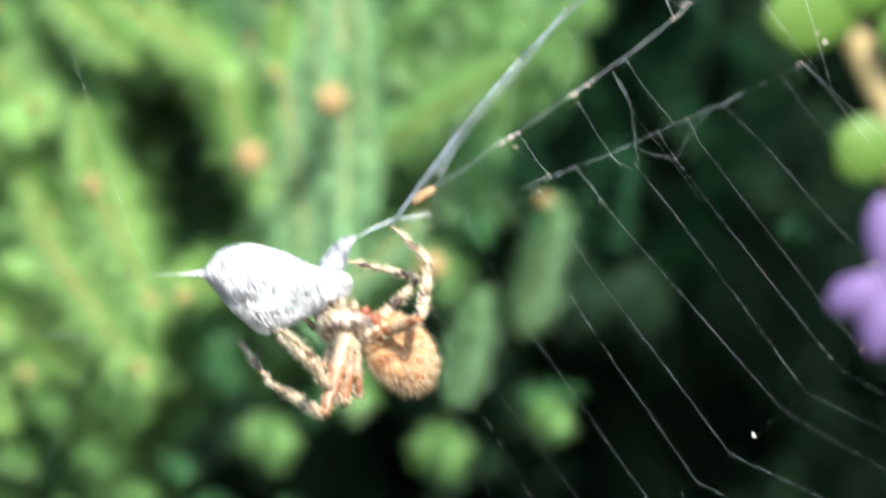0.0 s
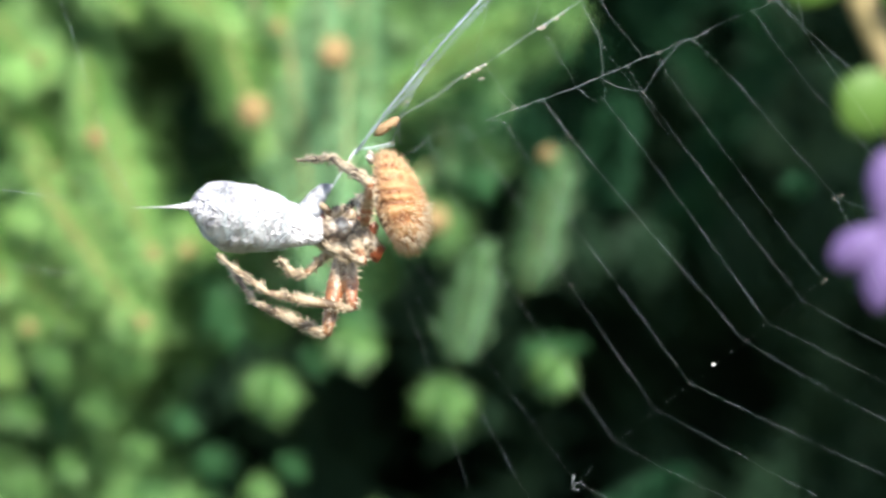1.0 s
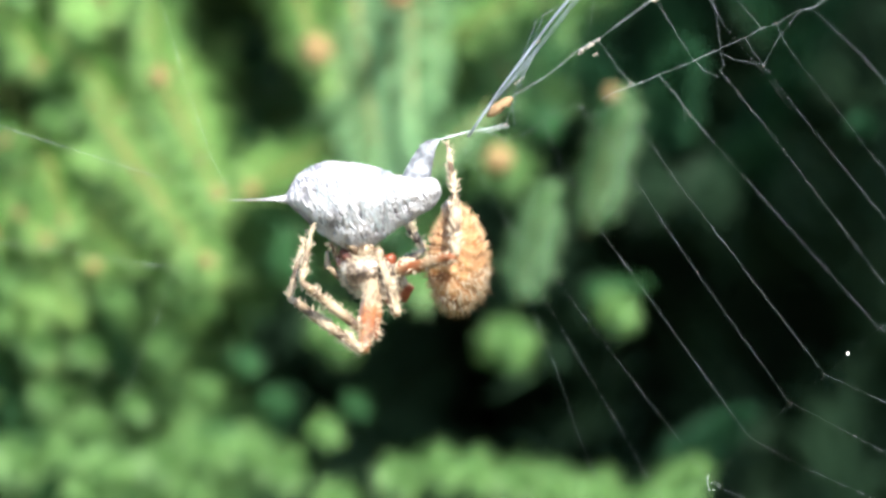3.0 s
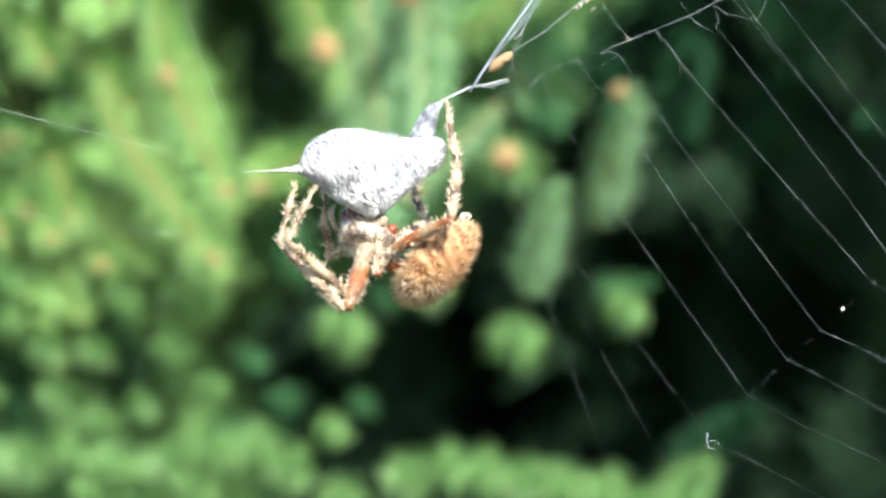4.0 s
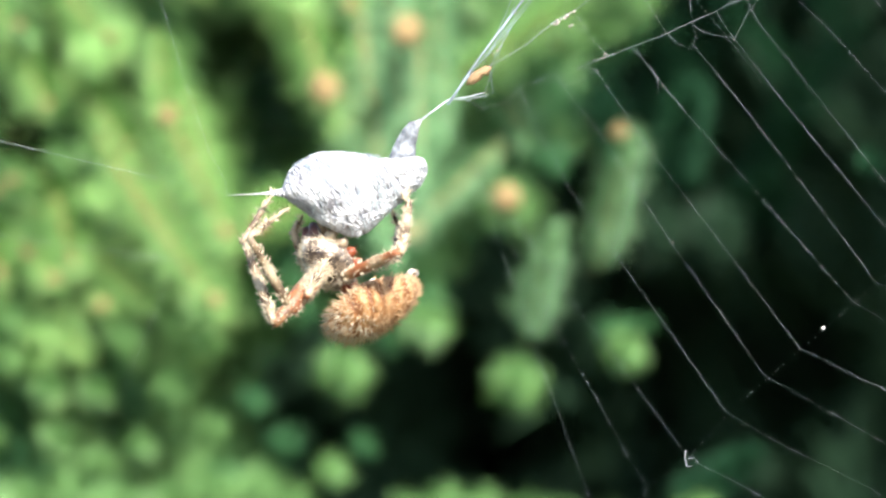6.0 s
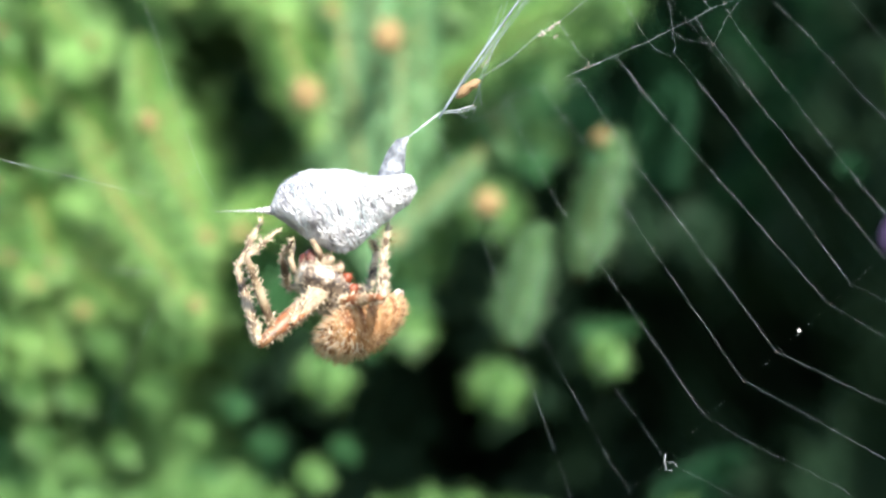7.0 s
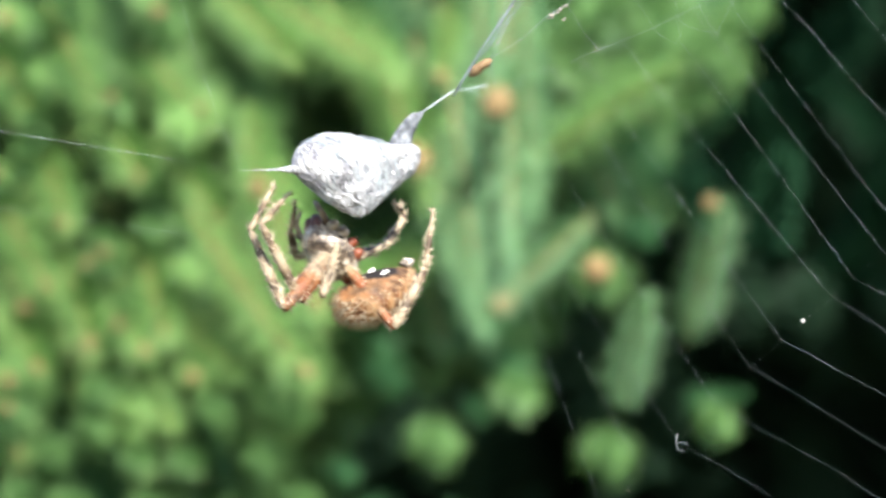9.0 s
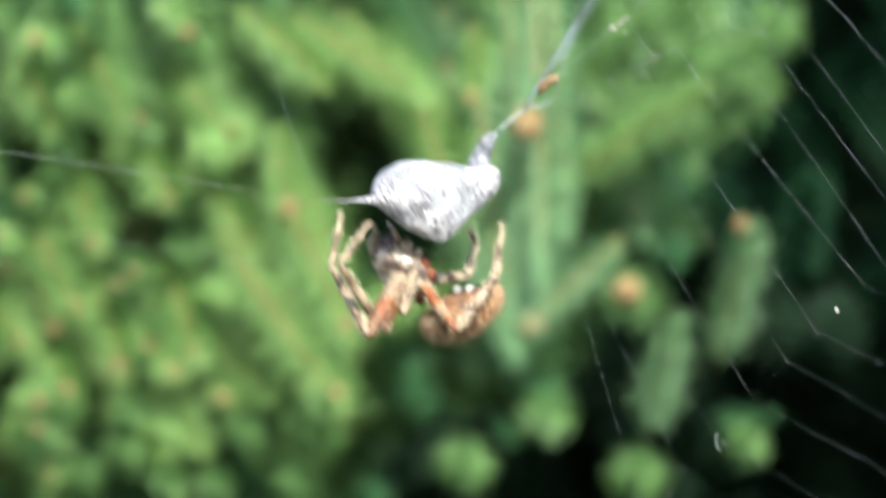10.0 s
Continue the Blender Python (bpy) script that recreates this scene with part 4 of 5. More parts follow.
thread("spiral_thread", 0.0048, (23.1, 3.3), (26.8, -1.6), (32.5, -8.8), (38.9, -16.8))
thread("spiral_thread", 0.0044, (24.4, 6.4), (25.3, 4.8), (31.7, -3.5), (37.4, -10.9), (40.7, -14.8))
thread("spiral_thread", 0.0044, (26.9, 8.4), (28.0, 7.7), (31.8, 4.0), (36.8, -1.8), (39.0, -4.0), (41.4, -6.8))
thread("spiral_thread", 0.0044, (41.4, -6.8), (44.5, -7.9), (48.8, -9.4))
thread("spiral_thread", 0.0044, (41.4, -6.8), (43.7, -11.2), (46.2, -16.1))
thread("spiral_thread", 0.0044, (32.6, 11.1), (35.1, 7.7), (38.5, 3.6), (45.7, -4.0))
thread("spiral_thread", 0.0044, (34.6, 12.1), (37.1, 9.5), (40.5, 5.2), (45.5, -1.6))
thread("spiral_thread", 0.0040, (17.9, 10.6), (19.6, 6.9), (23.7, 1.9), (25.6, -0.8))
thread("spiral_thread", 0.0031, (38.7, -16.7), (43.3, -19.4), (50.0, -23.0))
thread("spiral_thread", 0.0031, (35.8, -19.0), (39.7, -21.0), (43.2, -22.9), (50.0, -26.3))
thread("spiral_thread", 0.0035, (33.8, -20.8), (38.7, -23.8), (43.2, -26.4), (49.9, -30.0))
thread("spiral_thread", 0.0035, (29.0, -25.0), (34.4, -27.7), (43.1, -32.0), (49.8, -35.3))
thread("spiral_thread", 0.0036, (26.0, -27.6), (31.2, -30.5), (38.5, -34.7), (43.0, -37.1), (49.7, -40.9))
thread("spiral_thread", 0.0031, (22.4, -30.8), (27.0, -33.5), (34.3, -37.1), (37.9, -39.4))
thread("spiral_thread", 0.0070, (37.9, -39.4), (40.2, -40.9), (43.0, -42.6))
thread("spiral_thread", 0.0035, (19.0, -35.0), (22.7, -36.8), (30.0, -40.9), (34.2, -43.1))
thread("radial_thread", 0.0010, (13.5, -39.7), (15.2, -37.3), (18.7, -35.0), (22.4, -30.8), (26.0, -27.6), (29.0, -25.0), (33.8, -20.8), (35.8, -19.0), (38.7, -16.7), (40.5, -14.9), (45.1, -10.4))
thread("tuft_thread", 0.0320, (18.6, -34.1), (18.5, -34.8), (18.7, -35.5))
thread("tuft_thread", 0.0200, (18.5, -35.5), (19.2, -35.6))
thread("tuft_thread", 0.0180, (18.8, -34.9), (19.3, -34.8), (19.7, -35.2))
thread("spiral_thread", 0.0037, (8.4, 27.6), (10.3, 23.4), (12.3, 17.9))
thread("spiral_thread", 0.0037, (6.8, 18.9), (9.6, 14.8))
thread("spiral_thread", 0.0037, (13.9, 14.5), (12.7, 9.6))
flake = bmesh.new()
tube(flake, [Vector(p) * MM for p in ((-1.15, 0.0, -0.95), (-0.75, -0.1, -0.60), (-0.25, -0.15, -0.15), (0.25, -0.1, 0.25), (0.75, 0.05, 0.45), (1.15, 0.15, 0.80))],
     [w * MM for w in (0.10, 0.38, 0.52, 0.40, 0.46, 0.12)], 9)
for v in flake.verts:
    v.co += Vector((noise.noise(v.co * 1300), noise.noise(v.co * 1301) * 0.5, noise.noise(v.co * 1302))) * 0.34 * MM
CAUGHT.append(tagged(part("plant_debris", flake, DEBRIS), "tan scrap of dry plant caught in the web", "plant debris"))
crumb = bmesh.new()
bmesh.ops.create_icosphere(crumb, subdivisions=2, radius=0.13 * MM, matrix=Matrix.Translation(Vector((31.0, 0, -23.1)) * MM))
for v in crumb.verts:
    v.co += Vector((noise.noise(v.co * 4000), noise.noise(v.co * 4001), noise.noise(v.co * 4002))) * 0.08 * MM
CAUGHT.append(tagged(part("crumb", crumb, DROP), "tiny white crumb caught on a web thread", "crumb"))
tuft(7.3, 5.0, 0.85, 9)
tuft(8.3, 5.6, 0.60, 6)
tuft(8.3, 4.5, 0.40, 4)
tuft(13.6, 9.4, 0.75, 8)
tuft(14.9, 10.2, 0.65, 7)
tuft(22.7, 16.4, 0.55, 6)
tuft(23.6, 17.6, 0.50, 6)
tuft(21.9, 19.5, 0.40, 5)
tuft(23.9, 20.5, 0.35, 4)
tuft(11.6, 1.7, 0.32, 4)
tuft(15.7, 19.4, 0.35, 4)
tuft(8.7, 12.4, 0.35, 4)
tuft(18.1, 12.6, 0.25, 3)
tuft(31.2, 22.1, 0.60, 6)
tuft(32.4, 23.5, 0.50, 5)
tuft(34.9, 19.0, 0.40, 4)
tuft(35.7, 14.9, 0.35, 4)
tuft(23.1, 3.2, 0.25, 3)
tuft(24.1, 7.0, 0.22, 3)
tuft(12.7, 17.3, 0.50, 5)
tuft(3.3, 5.6, 0.30, 4)
tuft(1.6, 2.2, 0.45, 5)
tuft(36.5, 14.1, 0.60, 7)
tuft(34.2, 12.1, 0.40, 5)
tuft(41.4, -6.8, 0.40, 4)
tuft(40.8, -14.9, 0.40, 4)
tuft(11.5, 1.9, 0.30, 4)
tuft(17.4, -15.4, 0.18, 3)
tuft(13.7, -39.6, 0.25, 3)
tuft(25.9, -27.7, 0.16, 3)
tuft(28.9, -25.0, 0.16, 3)
tuft(33.8, -20.8, 0.14, 3)
tuft(38.9, -40.0, 0.20, 3)
tuft(16.6, -1.1, 0.20, 3)
tuft(0.6, -1.6, 0.30, 4)
# the bridge line runs on to the branch
bm = bmesh.new()
tube(bm, [(0.0319, 0, 0.0349), (0.12, -0.002, 0.125), (0.202, -0.002, 0.213)], [0.0001, 0.0001, 0.0001], 5)
part("bridge_line", bm, SILK_BAND, web)

# ---- threads that tie the prey's tail to the shrub, mm from the tail's end ----
GUYS = {}
for key, name, r, line in (
        ("up", "guy_thread", 0.0062, ((0, 0), (-0.1, 1.1), (-1.6, 3.9), (-3.9, 10.6), (-5.6, 16.4), (-14, 39))),
        ("cross", "guy_thread", 0.0050, ((-5.4, 2.4), (-3.4, 3.2), (-1.6, 3.9))),
        ("far", "guy_thread", 0.0035, ((0, 0), (-3, 0), (-6.2, 0))),
        ("bright", "guy_thread", 0.0120, ((-6.2, 0), (-14, 0), (-22, 0), (-48, 0))),
        ("low", "guy_thread", 0.0050, ((-5.1, -5.8), (-11, -5.0), (-18, -4.0), (-46, -0.2))),
        ("drop", "guy_thread", 0.0032, ((-10, -5.8), (-4.6, -5.7), (-6.0, -9.6), (-10.4, -20)))):
    GUYS[key] = thread(name, r, *line)
# the thread from which the prey hangs: from the knot on the bridge line down into the neck
KNOT = Vector((-2.7, 0, -2.2)) * MM
HOLD = [thread("holding_thread", 0.060, (0, 0), (0, -2.0), (0, -4.6)), thread("holding_thread", 0.028, (0.05, 0), (0.12, -1.6), (0, -4.6))]
# the slope of the far guy thread: seconds, degrees
SLOPE = [(0, 5), (1, 8), (2, 19.5), (2.5, 20), (3, 18), (4.5, 12.7), (5.5, 13.2), (7, 13.5), (7.5, 11), (8, 13.3), (9.5, 8), (10, 9)]


# ---- wrapped prey, hung by its neck ----
def wrapped_prey():
    prey = tagged(new("wrapped_prey"), "insect wrapped in bright white spider silk", "wrapped prey")
    # its outline from the tail to the neck: along, top, bottom, half breadth, in mm
    shape = np.array([(-14.5, 0.12, -0.2, 0.15), (-14.2, 0.50, -0.9, 0.7), (-13.5, 1.05, -2.2, 1.6), (-12.6, 1.65, -4.0, 2.35), (-11.4, 1.85, -5.7, 2.7), (-10.3, 1.7, -6.7, 2.8), (-9.2, 1.3, -6.7, 2.8),
                      (-8.0, 0.75, -6.4, 2.75), (-6.3, -0.2, -6.1, 2.6), (-4.8, -1.3, -5.8, 2.3), (-3.7, -1.9, -5.6, 2.1), (-2.7, -2.25, -5.4, 1.8), (-1.9, -2.7, -5.0, 1.4), (-1.4, -3.2, -4.5, 0.8)])

    def skin(x, a, lift=0.0):
        """A point of the wrap at x along it and angle a about it: full above, keeled below."""
        top, low, deep = (np.interp(x, shape[:, 0], shape[:, k]) for k in (1, 2, 3))
        mid = top * 0.6 + low * 0.4
        deep += lift
        up = math.sin(a)
        wide = math.cos(a) * (1 - 0.42 * max(-up, 0) ** 1.3)
        return Vector((x, deep * wide, mid + up * ((top - mid if up > 0 else mid - low) + lift))) * MM

    bm = bmesh.new()
    rings = []
    for i in range(71):
        w = i / 70
        x = -14.5 + 13.1 * (w + 0.06 * math.sin(2 * math.pi * w) * -1)
        ring = []
        for k in range(56):
            a = 2 * math.pi * k / 56
            v = skin(x, a)
            out = Vector((0, v.y, v.z - skin(x, 0).z)).normalized()
            # folds and creases of the wrap, drawn along slanting strands
            q = Vector((v.x * 0.45 + v.z * 0.5, v.y, v.z * 0.8 - v.x * 0.35))
            fold = (0.5 - abs(noise.noise(q * 420))) * 0.46 + (0.5 - abs(noise.noise(q * 1000 + Vector((3, 1, 2))))) * 0.26 + noise.noise(v * 170) * 0.5 + noise.noise(v * 2400) * 0.07 - 0.2
            fade = min(1.0, 0.15 + 2.2 * min(w, 1 - w))
            ring.append(bm.verts.new(v + out * fold * fade * MM))
        rings.append(ring)
    for r, q in zip(rings, rings[1:]):
        for k in range(56):
            bm.faces.new((r[k], q[k], q[(k + 1) % 56], r[(k + 1) % 56]))
    bm.faces.new(rings[0])
    bm.faces.new(rings[-1][::-1])
    bmesh.ops.recalc_face_normals(bm, faces=bm.faces[:])
    wrap = part("silk_wrap", bm, BUNDLE, prey, "crumpled white silk wrap")
    # the twisted neck and the drawn-out tail
    bm = bmesh.new()
    tube(bm, [(x * MM, 0, z * MM) for x, z in ((-4.0, -4.0), (-3.5, -3.2), (-2.9, -2.3), (-2.2, -1.4), (-1.5, -0.7), (-0.8, -0.15), (-0.3, 0), (0, 0))],
         [1.9 * MM, 1.6 * MM, 1.25 * MM, 1.0 * MM, 0.82 * MM, 0.56 * MM, 0.32 * MM, 0.14 * MM], 20, 1.0)
    for v in bm.verts:
        v.co.y *= 0.42
        v.co += Vector((noise.noise(v.co * 900), noise.noise(v.co * 901) * 1.3, noise.noise(v.co * 902))) * 0.3 * MM
    part("neck", bm, NECK_SILK, prey, "twisted silk neck")
    bm = bmesh.new()
    tube(bm, [(0.5 * MM, 0, 0), (-0.3 * MM, 0, 0), (-1.2 * MM, 0, 0), (-2.3 * MM, 0, -0.05 * MM), (-5.2 * MM, 0, -0.1 * MM)],
         [0.6 * MM, 0.36 * MM, 0.18 * MM, 0.06 * MM, 0.014 * MM], 8)
    tail = part("tail", bm, BUNDLE, prey, "drawn-out silk tail")
    tail.location = (-14.3 * MM, 0, 0)
    # strands wound about it
    wind = random.Random(4)
    for i in range(34):
        at = wind.uniform(-12.4, -4.4)
        tilt = wind.uniform(-1.8, 1.8)
        pts = []
        for k in range(25):
            a = 2 * math.pi * k / 24
            pts.append(skin(min(max(at + tilt * math.sin(a), -13.2), -3.4), a, wind.uniform(0.0, 0.22)))
        bm = bmesh.new()
        tube(bm, pts, [wind.uniform(0.015, 0.04) * MM for p in pts], 4)
        part("silk_strand", bm, SILK, wrap)
    return prey, wrap, tail


PREY_TURNS = [(0, -6.15, -3.82, 13.7, 0, 9), (0.5, -5.61, -3.98, 10.1, 1, 0), (1, -4.84, -5.35, 8.6, 2, 28), (1.5, -4.02, -5.40, 5.7, 3, 22), (2, -5.63, -4.58, 5.6, 4, 28), (2.5, -5.48, -3.35, 12.3, 5, 24), (3, -5.36, -2.94, 21.4, 6, 8), (4.5, -5.11, -3.77, 27.2, 28, 14), (5, -5.58, -3.48, 31.9, 28, 17)]
PREY_TURNS += [(5.5, -5.12, -3.92, 28.3, 28, 14), (7, -5.54, -4.54, 28.1, 6, 0), (7.5, -5.43, -4.77, 29.5, 7, 8), (8, -5.12, -4.51, 27.2, 8, 5), (8.5, -5.73, -5.41, 24.3, 32, 24), (9, -5.42, -4.20, 25.1, 36, 26), (9.5, -5.47, -4.71, 25.3, 40, 36), (10, -4.89, -4.64, 29.6, 30, 22)]
prey, wrap, tail = wrapped_prey()
# how the body turns about its own length, between tail and neck: seconds, degrees
WRAP_TURNS = [(0, 0), (0.5, 15), (1, 62), (1.5, 70), (2, 70), (2.5, 48), (3, 10), (4.5, -28), (5.5, -28), (7, -4), (8, -6), (8.5, -32), (9, -36), (9.5, -40), (10, -30)]


# ---- spider ----
STANCES = []


def stance(t, head, belly, along, back, **legs):
    """A pose of the spider: places in mm from the knot of head and abdomen, the abdomen's long and upward ways, the legs' three joints."""
    STANCES.append((t, head, belly, along, back, legs))


stance(0, (-6.80, -12.23), (-2.28, -14.24), (-0.35, 0.55, 0.75), (0.4, -0.7, 0.55), A=(-8.94, -19.94, -13.88, -17.38, -16.89, -13.52), B=(-7.22, -19.09, -10.01, -15.45, -13.24, -12.87), S=(-9.37, -16.30, -11.31, -13.52, -13.24, -12.23), M=(-5.72, -18.87, -8.30, -14.58, -9.16, -11.16), H=(-0.13, -11.16, 0.52, -6.01, -2.93, -2.80), G=(-0.13, -7.30, -3.99, -6.66, -7.00, -6.01))
stance(0.5, (-6.73, -12.49), (-1.66, -12.40), (-0.2, 0.4, 0.88), (0.5, -0.75, 0.35), A=(-9.74, -18.27, -13.38, -15.91, -16.39, -12.27), B=(-8.44, -18.69, -11.45, -18.05, -12.74, -13.77), S=(-8.02, -15.91, -9.74, -13.35, -10.60, -11.63), M=(-4.59, -17.63, -5.23, -13.77, -5.44, -9.06), H=(-0.72, -8.21, -0.72, -5.64, -2.43, -3.29), G=(-2.01, -7.78, -2.87, -5.21, -4.15, -3.71))
stance(1, (-3.65, -10.04), (0.91, -6.76), (-0.28, 0.1, 0.95), (0.95, -0.25, 0.3), A=(-5.34, -18.69, -11.90, -15.94, -14.98, -11.73), B=(-3.02, -16.37, -10.42, -14.89, -15.07, -11.52), S=(-7.46, -13.41, -8.72, -13.20, -9.49, -11.94), M=(-1.96, -12.15, -4.92, -11.10, -6.61, -9.83), H=(-1.33, -5.19, -4.92, -2.87, -8.09, -3.09), G=(-2.38, -6.25, -4.28, -7.93, -5.55, -9.20))
stance(1.5, (-3.58, -9.96), (0.42, -6.81), (-0.28, 0.1, 0.95), (0.75, -0.6, 0.2), A=(-6.74, -19.42, -13.28, -15.85, -15.94, -10.38), B=(-3.58, -17.53, -10.96, -14.59, -14.33, -10.80), S=(-8.01, -12.90, -8.64, -12.27, -9.06, -11.64), M=(-2.53, -12.90, -5.05, -11.22, -6.32, -9.53), H=(-2.10, -5.33, -2.02, -2.81, -2.74, -1.34), G=(-1.26, -4.07, -2.10, -2.81, -3.79, -4.92))
stance(2, (-6.44, -12.18), (-0.68, -8.77), (-0.12, 0.1, 0.97), (0.75, -0.65, 0.05), A=(-9.22, -20.27, -16.26, -14.74, -17.25, -8.98), B=(-5.80, -18.14, -11.78, -13.46, -14.77, -8.98), S=(-9.22, -14.95, -10.92, -13.03, -11.56, -10.90), M=(-3.45, -13.46, -5.80, -11.11, -7.51, -9.41), H=(-0.04, -9.92, -2.81, -3.45, -2.94, 0.17), G=(-1.11, -6.85, -3.66, -6.00, -5.38, -5.58))
stance(2.5, (-6.13, -12.34), (-1.16, -9.29), (-0.15, 0.05, 0.97), (0.75, -0.65, 0.05), A=(-8.78, -20.26, -15.29, -15.99, -16.80, -10.71), B=(-5.52, -18.43, -12.24, -15.59, -15.70, -10.91), S=(-9.71, -15.38, -11.22, -13.15, -11.83, -10.91), M=(-5.52, -14.37, -7.76, -10.71, -10.00, -7.66), H=(-1.73, -10.51, -3.19, -5.02, -4.29, -2.79), G=(-2.87, -8.68, -4.50, -7.05, -5.72, -5.83))
stance(3, (-11.09, -14.97), (-3.80, -13.33), (0.02, 0.1, 0.99), (0.75, -0.65, 0), A=(-11.71, -21.14, -18.31, -16.63, -17.07, -11.49), B=(-10.97, -20.12, -17.07, -15.18, -16.24, -10.25), S=(-13.36, -15.18, -14.19, -13.54, -14.81, -11.90), M=(-8.83, -18.06, -10.07, -14.37, -11.71, -11.49), H=(-3.80, -12.92, -3.97, -7.37, -4.70, -3.06), G=(-6.77, -12.72, -7.59, -11.49, -7.59, -10.66))
stance(4.5, (-11.77, -16.51), (-6.77, -19.47), (0.83, 0.1, 0.5), (0.5, -0.45, -0.75), A=(-14.74, -22.01, -19.91, -15.45, -18.55, -9.96), B=(-13.89, -21.17, -18.89, -16.30, -16.09, -11.02), S=(-15.80, -18.63, -16.34, -14.82, -15.80, -11.65), M=(-11.77, -19.05, -11.34, -16.51, -10.92, -13.56), H=(-4.56, -14.48, -3.64, -8.90, -4.14, -3.83), G=(-6.18, -14.48, -6.69, -12.91, -7.40, -11.44))
stance(5, (-13.57, -16.68), (-8.60, -20.07), (0.83, 0.1, 0.5), (0.5, -0.45, -0.75), A=(-17.63, -22.14, -20.80, -14.23, -18.65, -10.66), B=(-16.39, -21.21, -19.89, -14.99, -16.77, -11.98), S=(-14.88, -18.00, -16.13, -14.99, -16.02, -11.98), M=(-13.95, -19.88, -13.57, -17.25, -13.19, -14.80), H=(-6.86, -14.99, -5.29, -9.34, -4.16, -3.89), G=(-7.17, -14.61, -7.54, -12.36, -8.68, -11.23))
stance(5.5, (-13.79, -16.03), (-9.26, -20.13), (0.86, 0.1, 0.45), (0.45, -0.45, -0.8), A=(-17.89, -21.62, -21.06, -14.18, -18.01, -9.33), B=(-16.40, -20.50, -20.12, -14.55, -16.96, -11.38), S=(-15.47, -16.97, -16.40, -13.99, -15.84, -11.76), M=(-14.73, -19.19, -13.61, -16.23, -12.87, -13.81), H=(-6.73, -14.62, -5.61, -9.15, -4.68, -4.32), G=(-6.91, -15.10, -7.10, -12.87, -7.66, -11.01))
stance(7, (-13.21, -18.36), (-9.77, -21.80), (0.8, 0.3, 0.38), (0.3, -0.55, -0.75), A=(-18.96, -23.53, -21.33, -16.63, -19.07, -12.05), B=(-17.61, -22.76, -20.10, -15.49, -17.31, -13.00), S=(-16.85, -18.55, -17.23, -15.49, -16.08, -13.96), M=(-16.08, -21.61, -14.36, -18.55, -13.40, -15.49), H=(-7.67, -19.13, -7.78, -15.87, -7.48, -12.42), G=(-9.19, -18.55, -8.81, -15.87, -9.19, -13.96))
stance(7.5, (-13.61, -18.42), (-9.32, -22.21), (0.8, 0.3, 0.38), (0.3, -0.55, -0.75), A=(-18.36, -23.73, -21.01, -15.38, -19.12, -11.77), B=(-17.22, -22.59, -19.95, -15.56, -16.53, -13.10), S=(-16.45, -18.42, -16.92, -15.75, -15.78, -14.24), M=(-15.13, -22.59, -13.99, -18.79, -13.22, -15.75), H=(-6.20, -20.31, -6.20, -16.89, -5.98, -13.17), G=(-8.18, -18.22, -7.53, -16.33, -8.10, -13.94))
stance(8, (-13.37, -17.82), (-8.78, -21.77), (0.8, 0.3, 0.38), (0.3, -0.5, -0.8), A=(-17.69, -22.71, -21.19, -16.31, -19.39, -11.62), B=(-16.56, -22.33, -20.14, -16.31, -17.05, -12.94), S=(-15.92, -17.82, -16.56, -15.56, -15.62, -14.25), M=(-14.88, -21.96, -13.37, -18.19, -12.62, -15.18), H=(-6.42, -18.38, -6.42, -15.56, -6.05, -12.56), G=(-7.73, -17.44, -7.36, -15.75, -7.92, -13.69))
stance(8.5, (-13.90, -17.97), (-9.60, -21.80), (0.74, 0.42, 0.4), (0.25, 0.15, -0.95), A=(-17.80, -23.44, -21.24, -16.02, -19.56, -12.11), B=(-16.24, -22.65, -19.56, -15.24, -17.72, -12.31), S=(-17.41, -18.75, -17.68, -16.80, -17.22, -14.07), M=(-14.68, -21.88, -13.11, -17.97, -12.53, -15.24), H=(-7.65, -25.00, -4.84, -19.53, -4.33, -13.68), G=(-8.81, -17.38, -7.96, -15.43, -8.04, -13.37))
stance(9.5, (-14.28, -16.49), (-9.51, -20.46), (0.64, 0.62, 0.4), (0.2, 0.3, -0.92), A=(-17.97, -21.54, -21.39, -14.93, -19.14, -9.89), B=(-16.81, -20.95, -20.11, -15.33, -17.59, -11.05), S=(-17.39, -16.49, -17.97, -13.39, -17.27, -10.86), M=(-14.47, -20.76, -13.90, -16.88, -13.31, -14.15), H=(-8.26, -23.56, -5.54, -18.04, -4.84, -12.80), G=(-9.51, -16.18, -8.18, -14.15, -8.65, -11.83))
stance(10, (-13.81, -17.97), (-7.98, -21.61), (0.68, 0.6, 0.4), (0.25, 0.1, -0.95), A=(-16.77, -23.98, -20.61, -17.37, -19.74, -12.23), B=(-15.58, -23.51, -19.34, -17.37, -16.77, -13.22), S=(-16.38, -17.58, -16.77, -15.60, -16.38, -13.62), M=(-13.61, -21.92, -12.81, -18.36, -12.61, -15.79), H=(-8.46, -23.51, -4.90, -18.36, -4.38, -13.30), G=(-7.86, -18.36, -7.35, -15.99, -7.83, -13.62))

# legs: side in depth, and the way their joints go in depth
LEGS = {"A": (-1, (-1, 1, 1)), "B": (-1, (-1, -1, 1)), "S": (1, (1, -1, -1)), "M": (-1, (-1, 1, 1)), "H": (-1, (-1, 1, 1)), "G": (1, (1, 1, -1))}
THICK = {"A": 0.74, "B": 0.74, "S": 0.62, "M": 0.68, "H": 0.8, "G": 0.62}
# how far towards the abdomen each leg springs, mm
SPRING = {"A": 0.0, "B": 0.0, "S": -0.6, "M": 0.5, "H": 2.0, "G": 1.6}


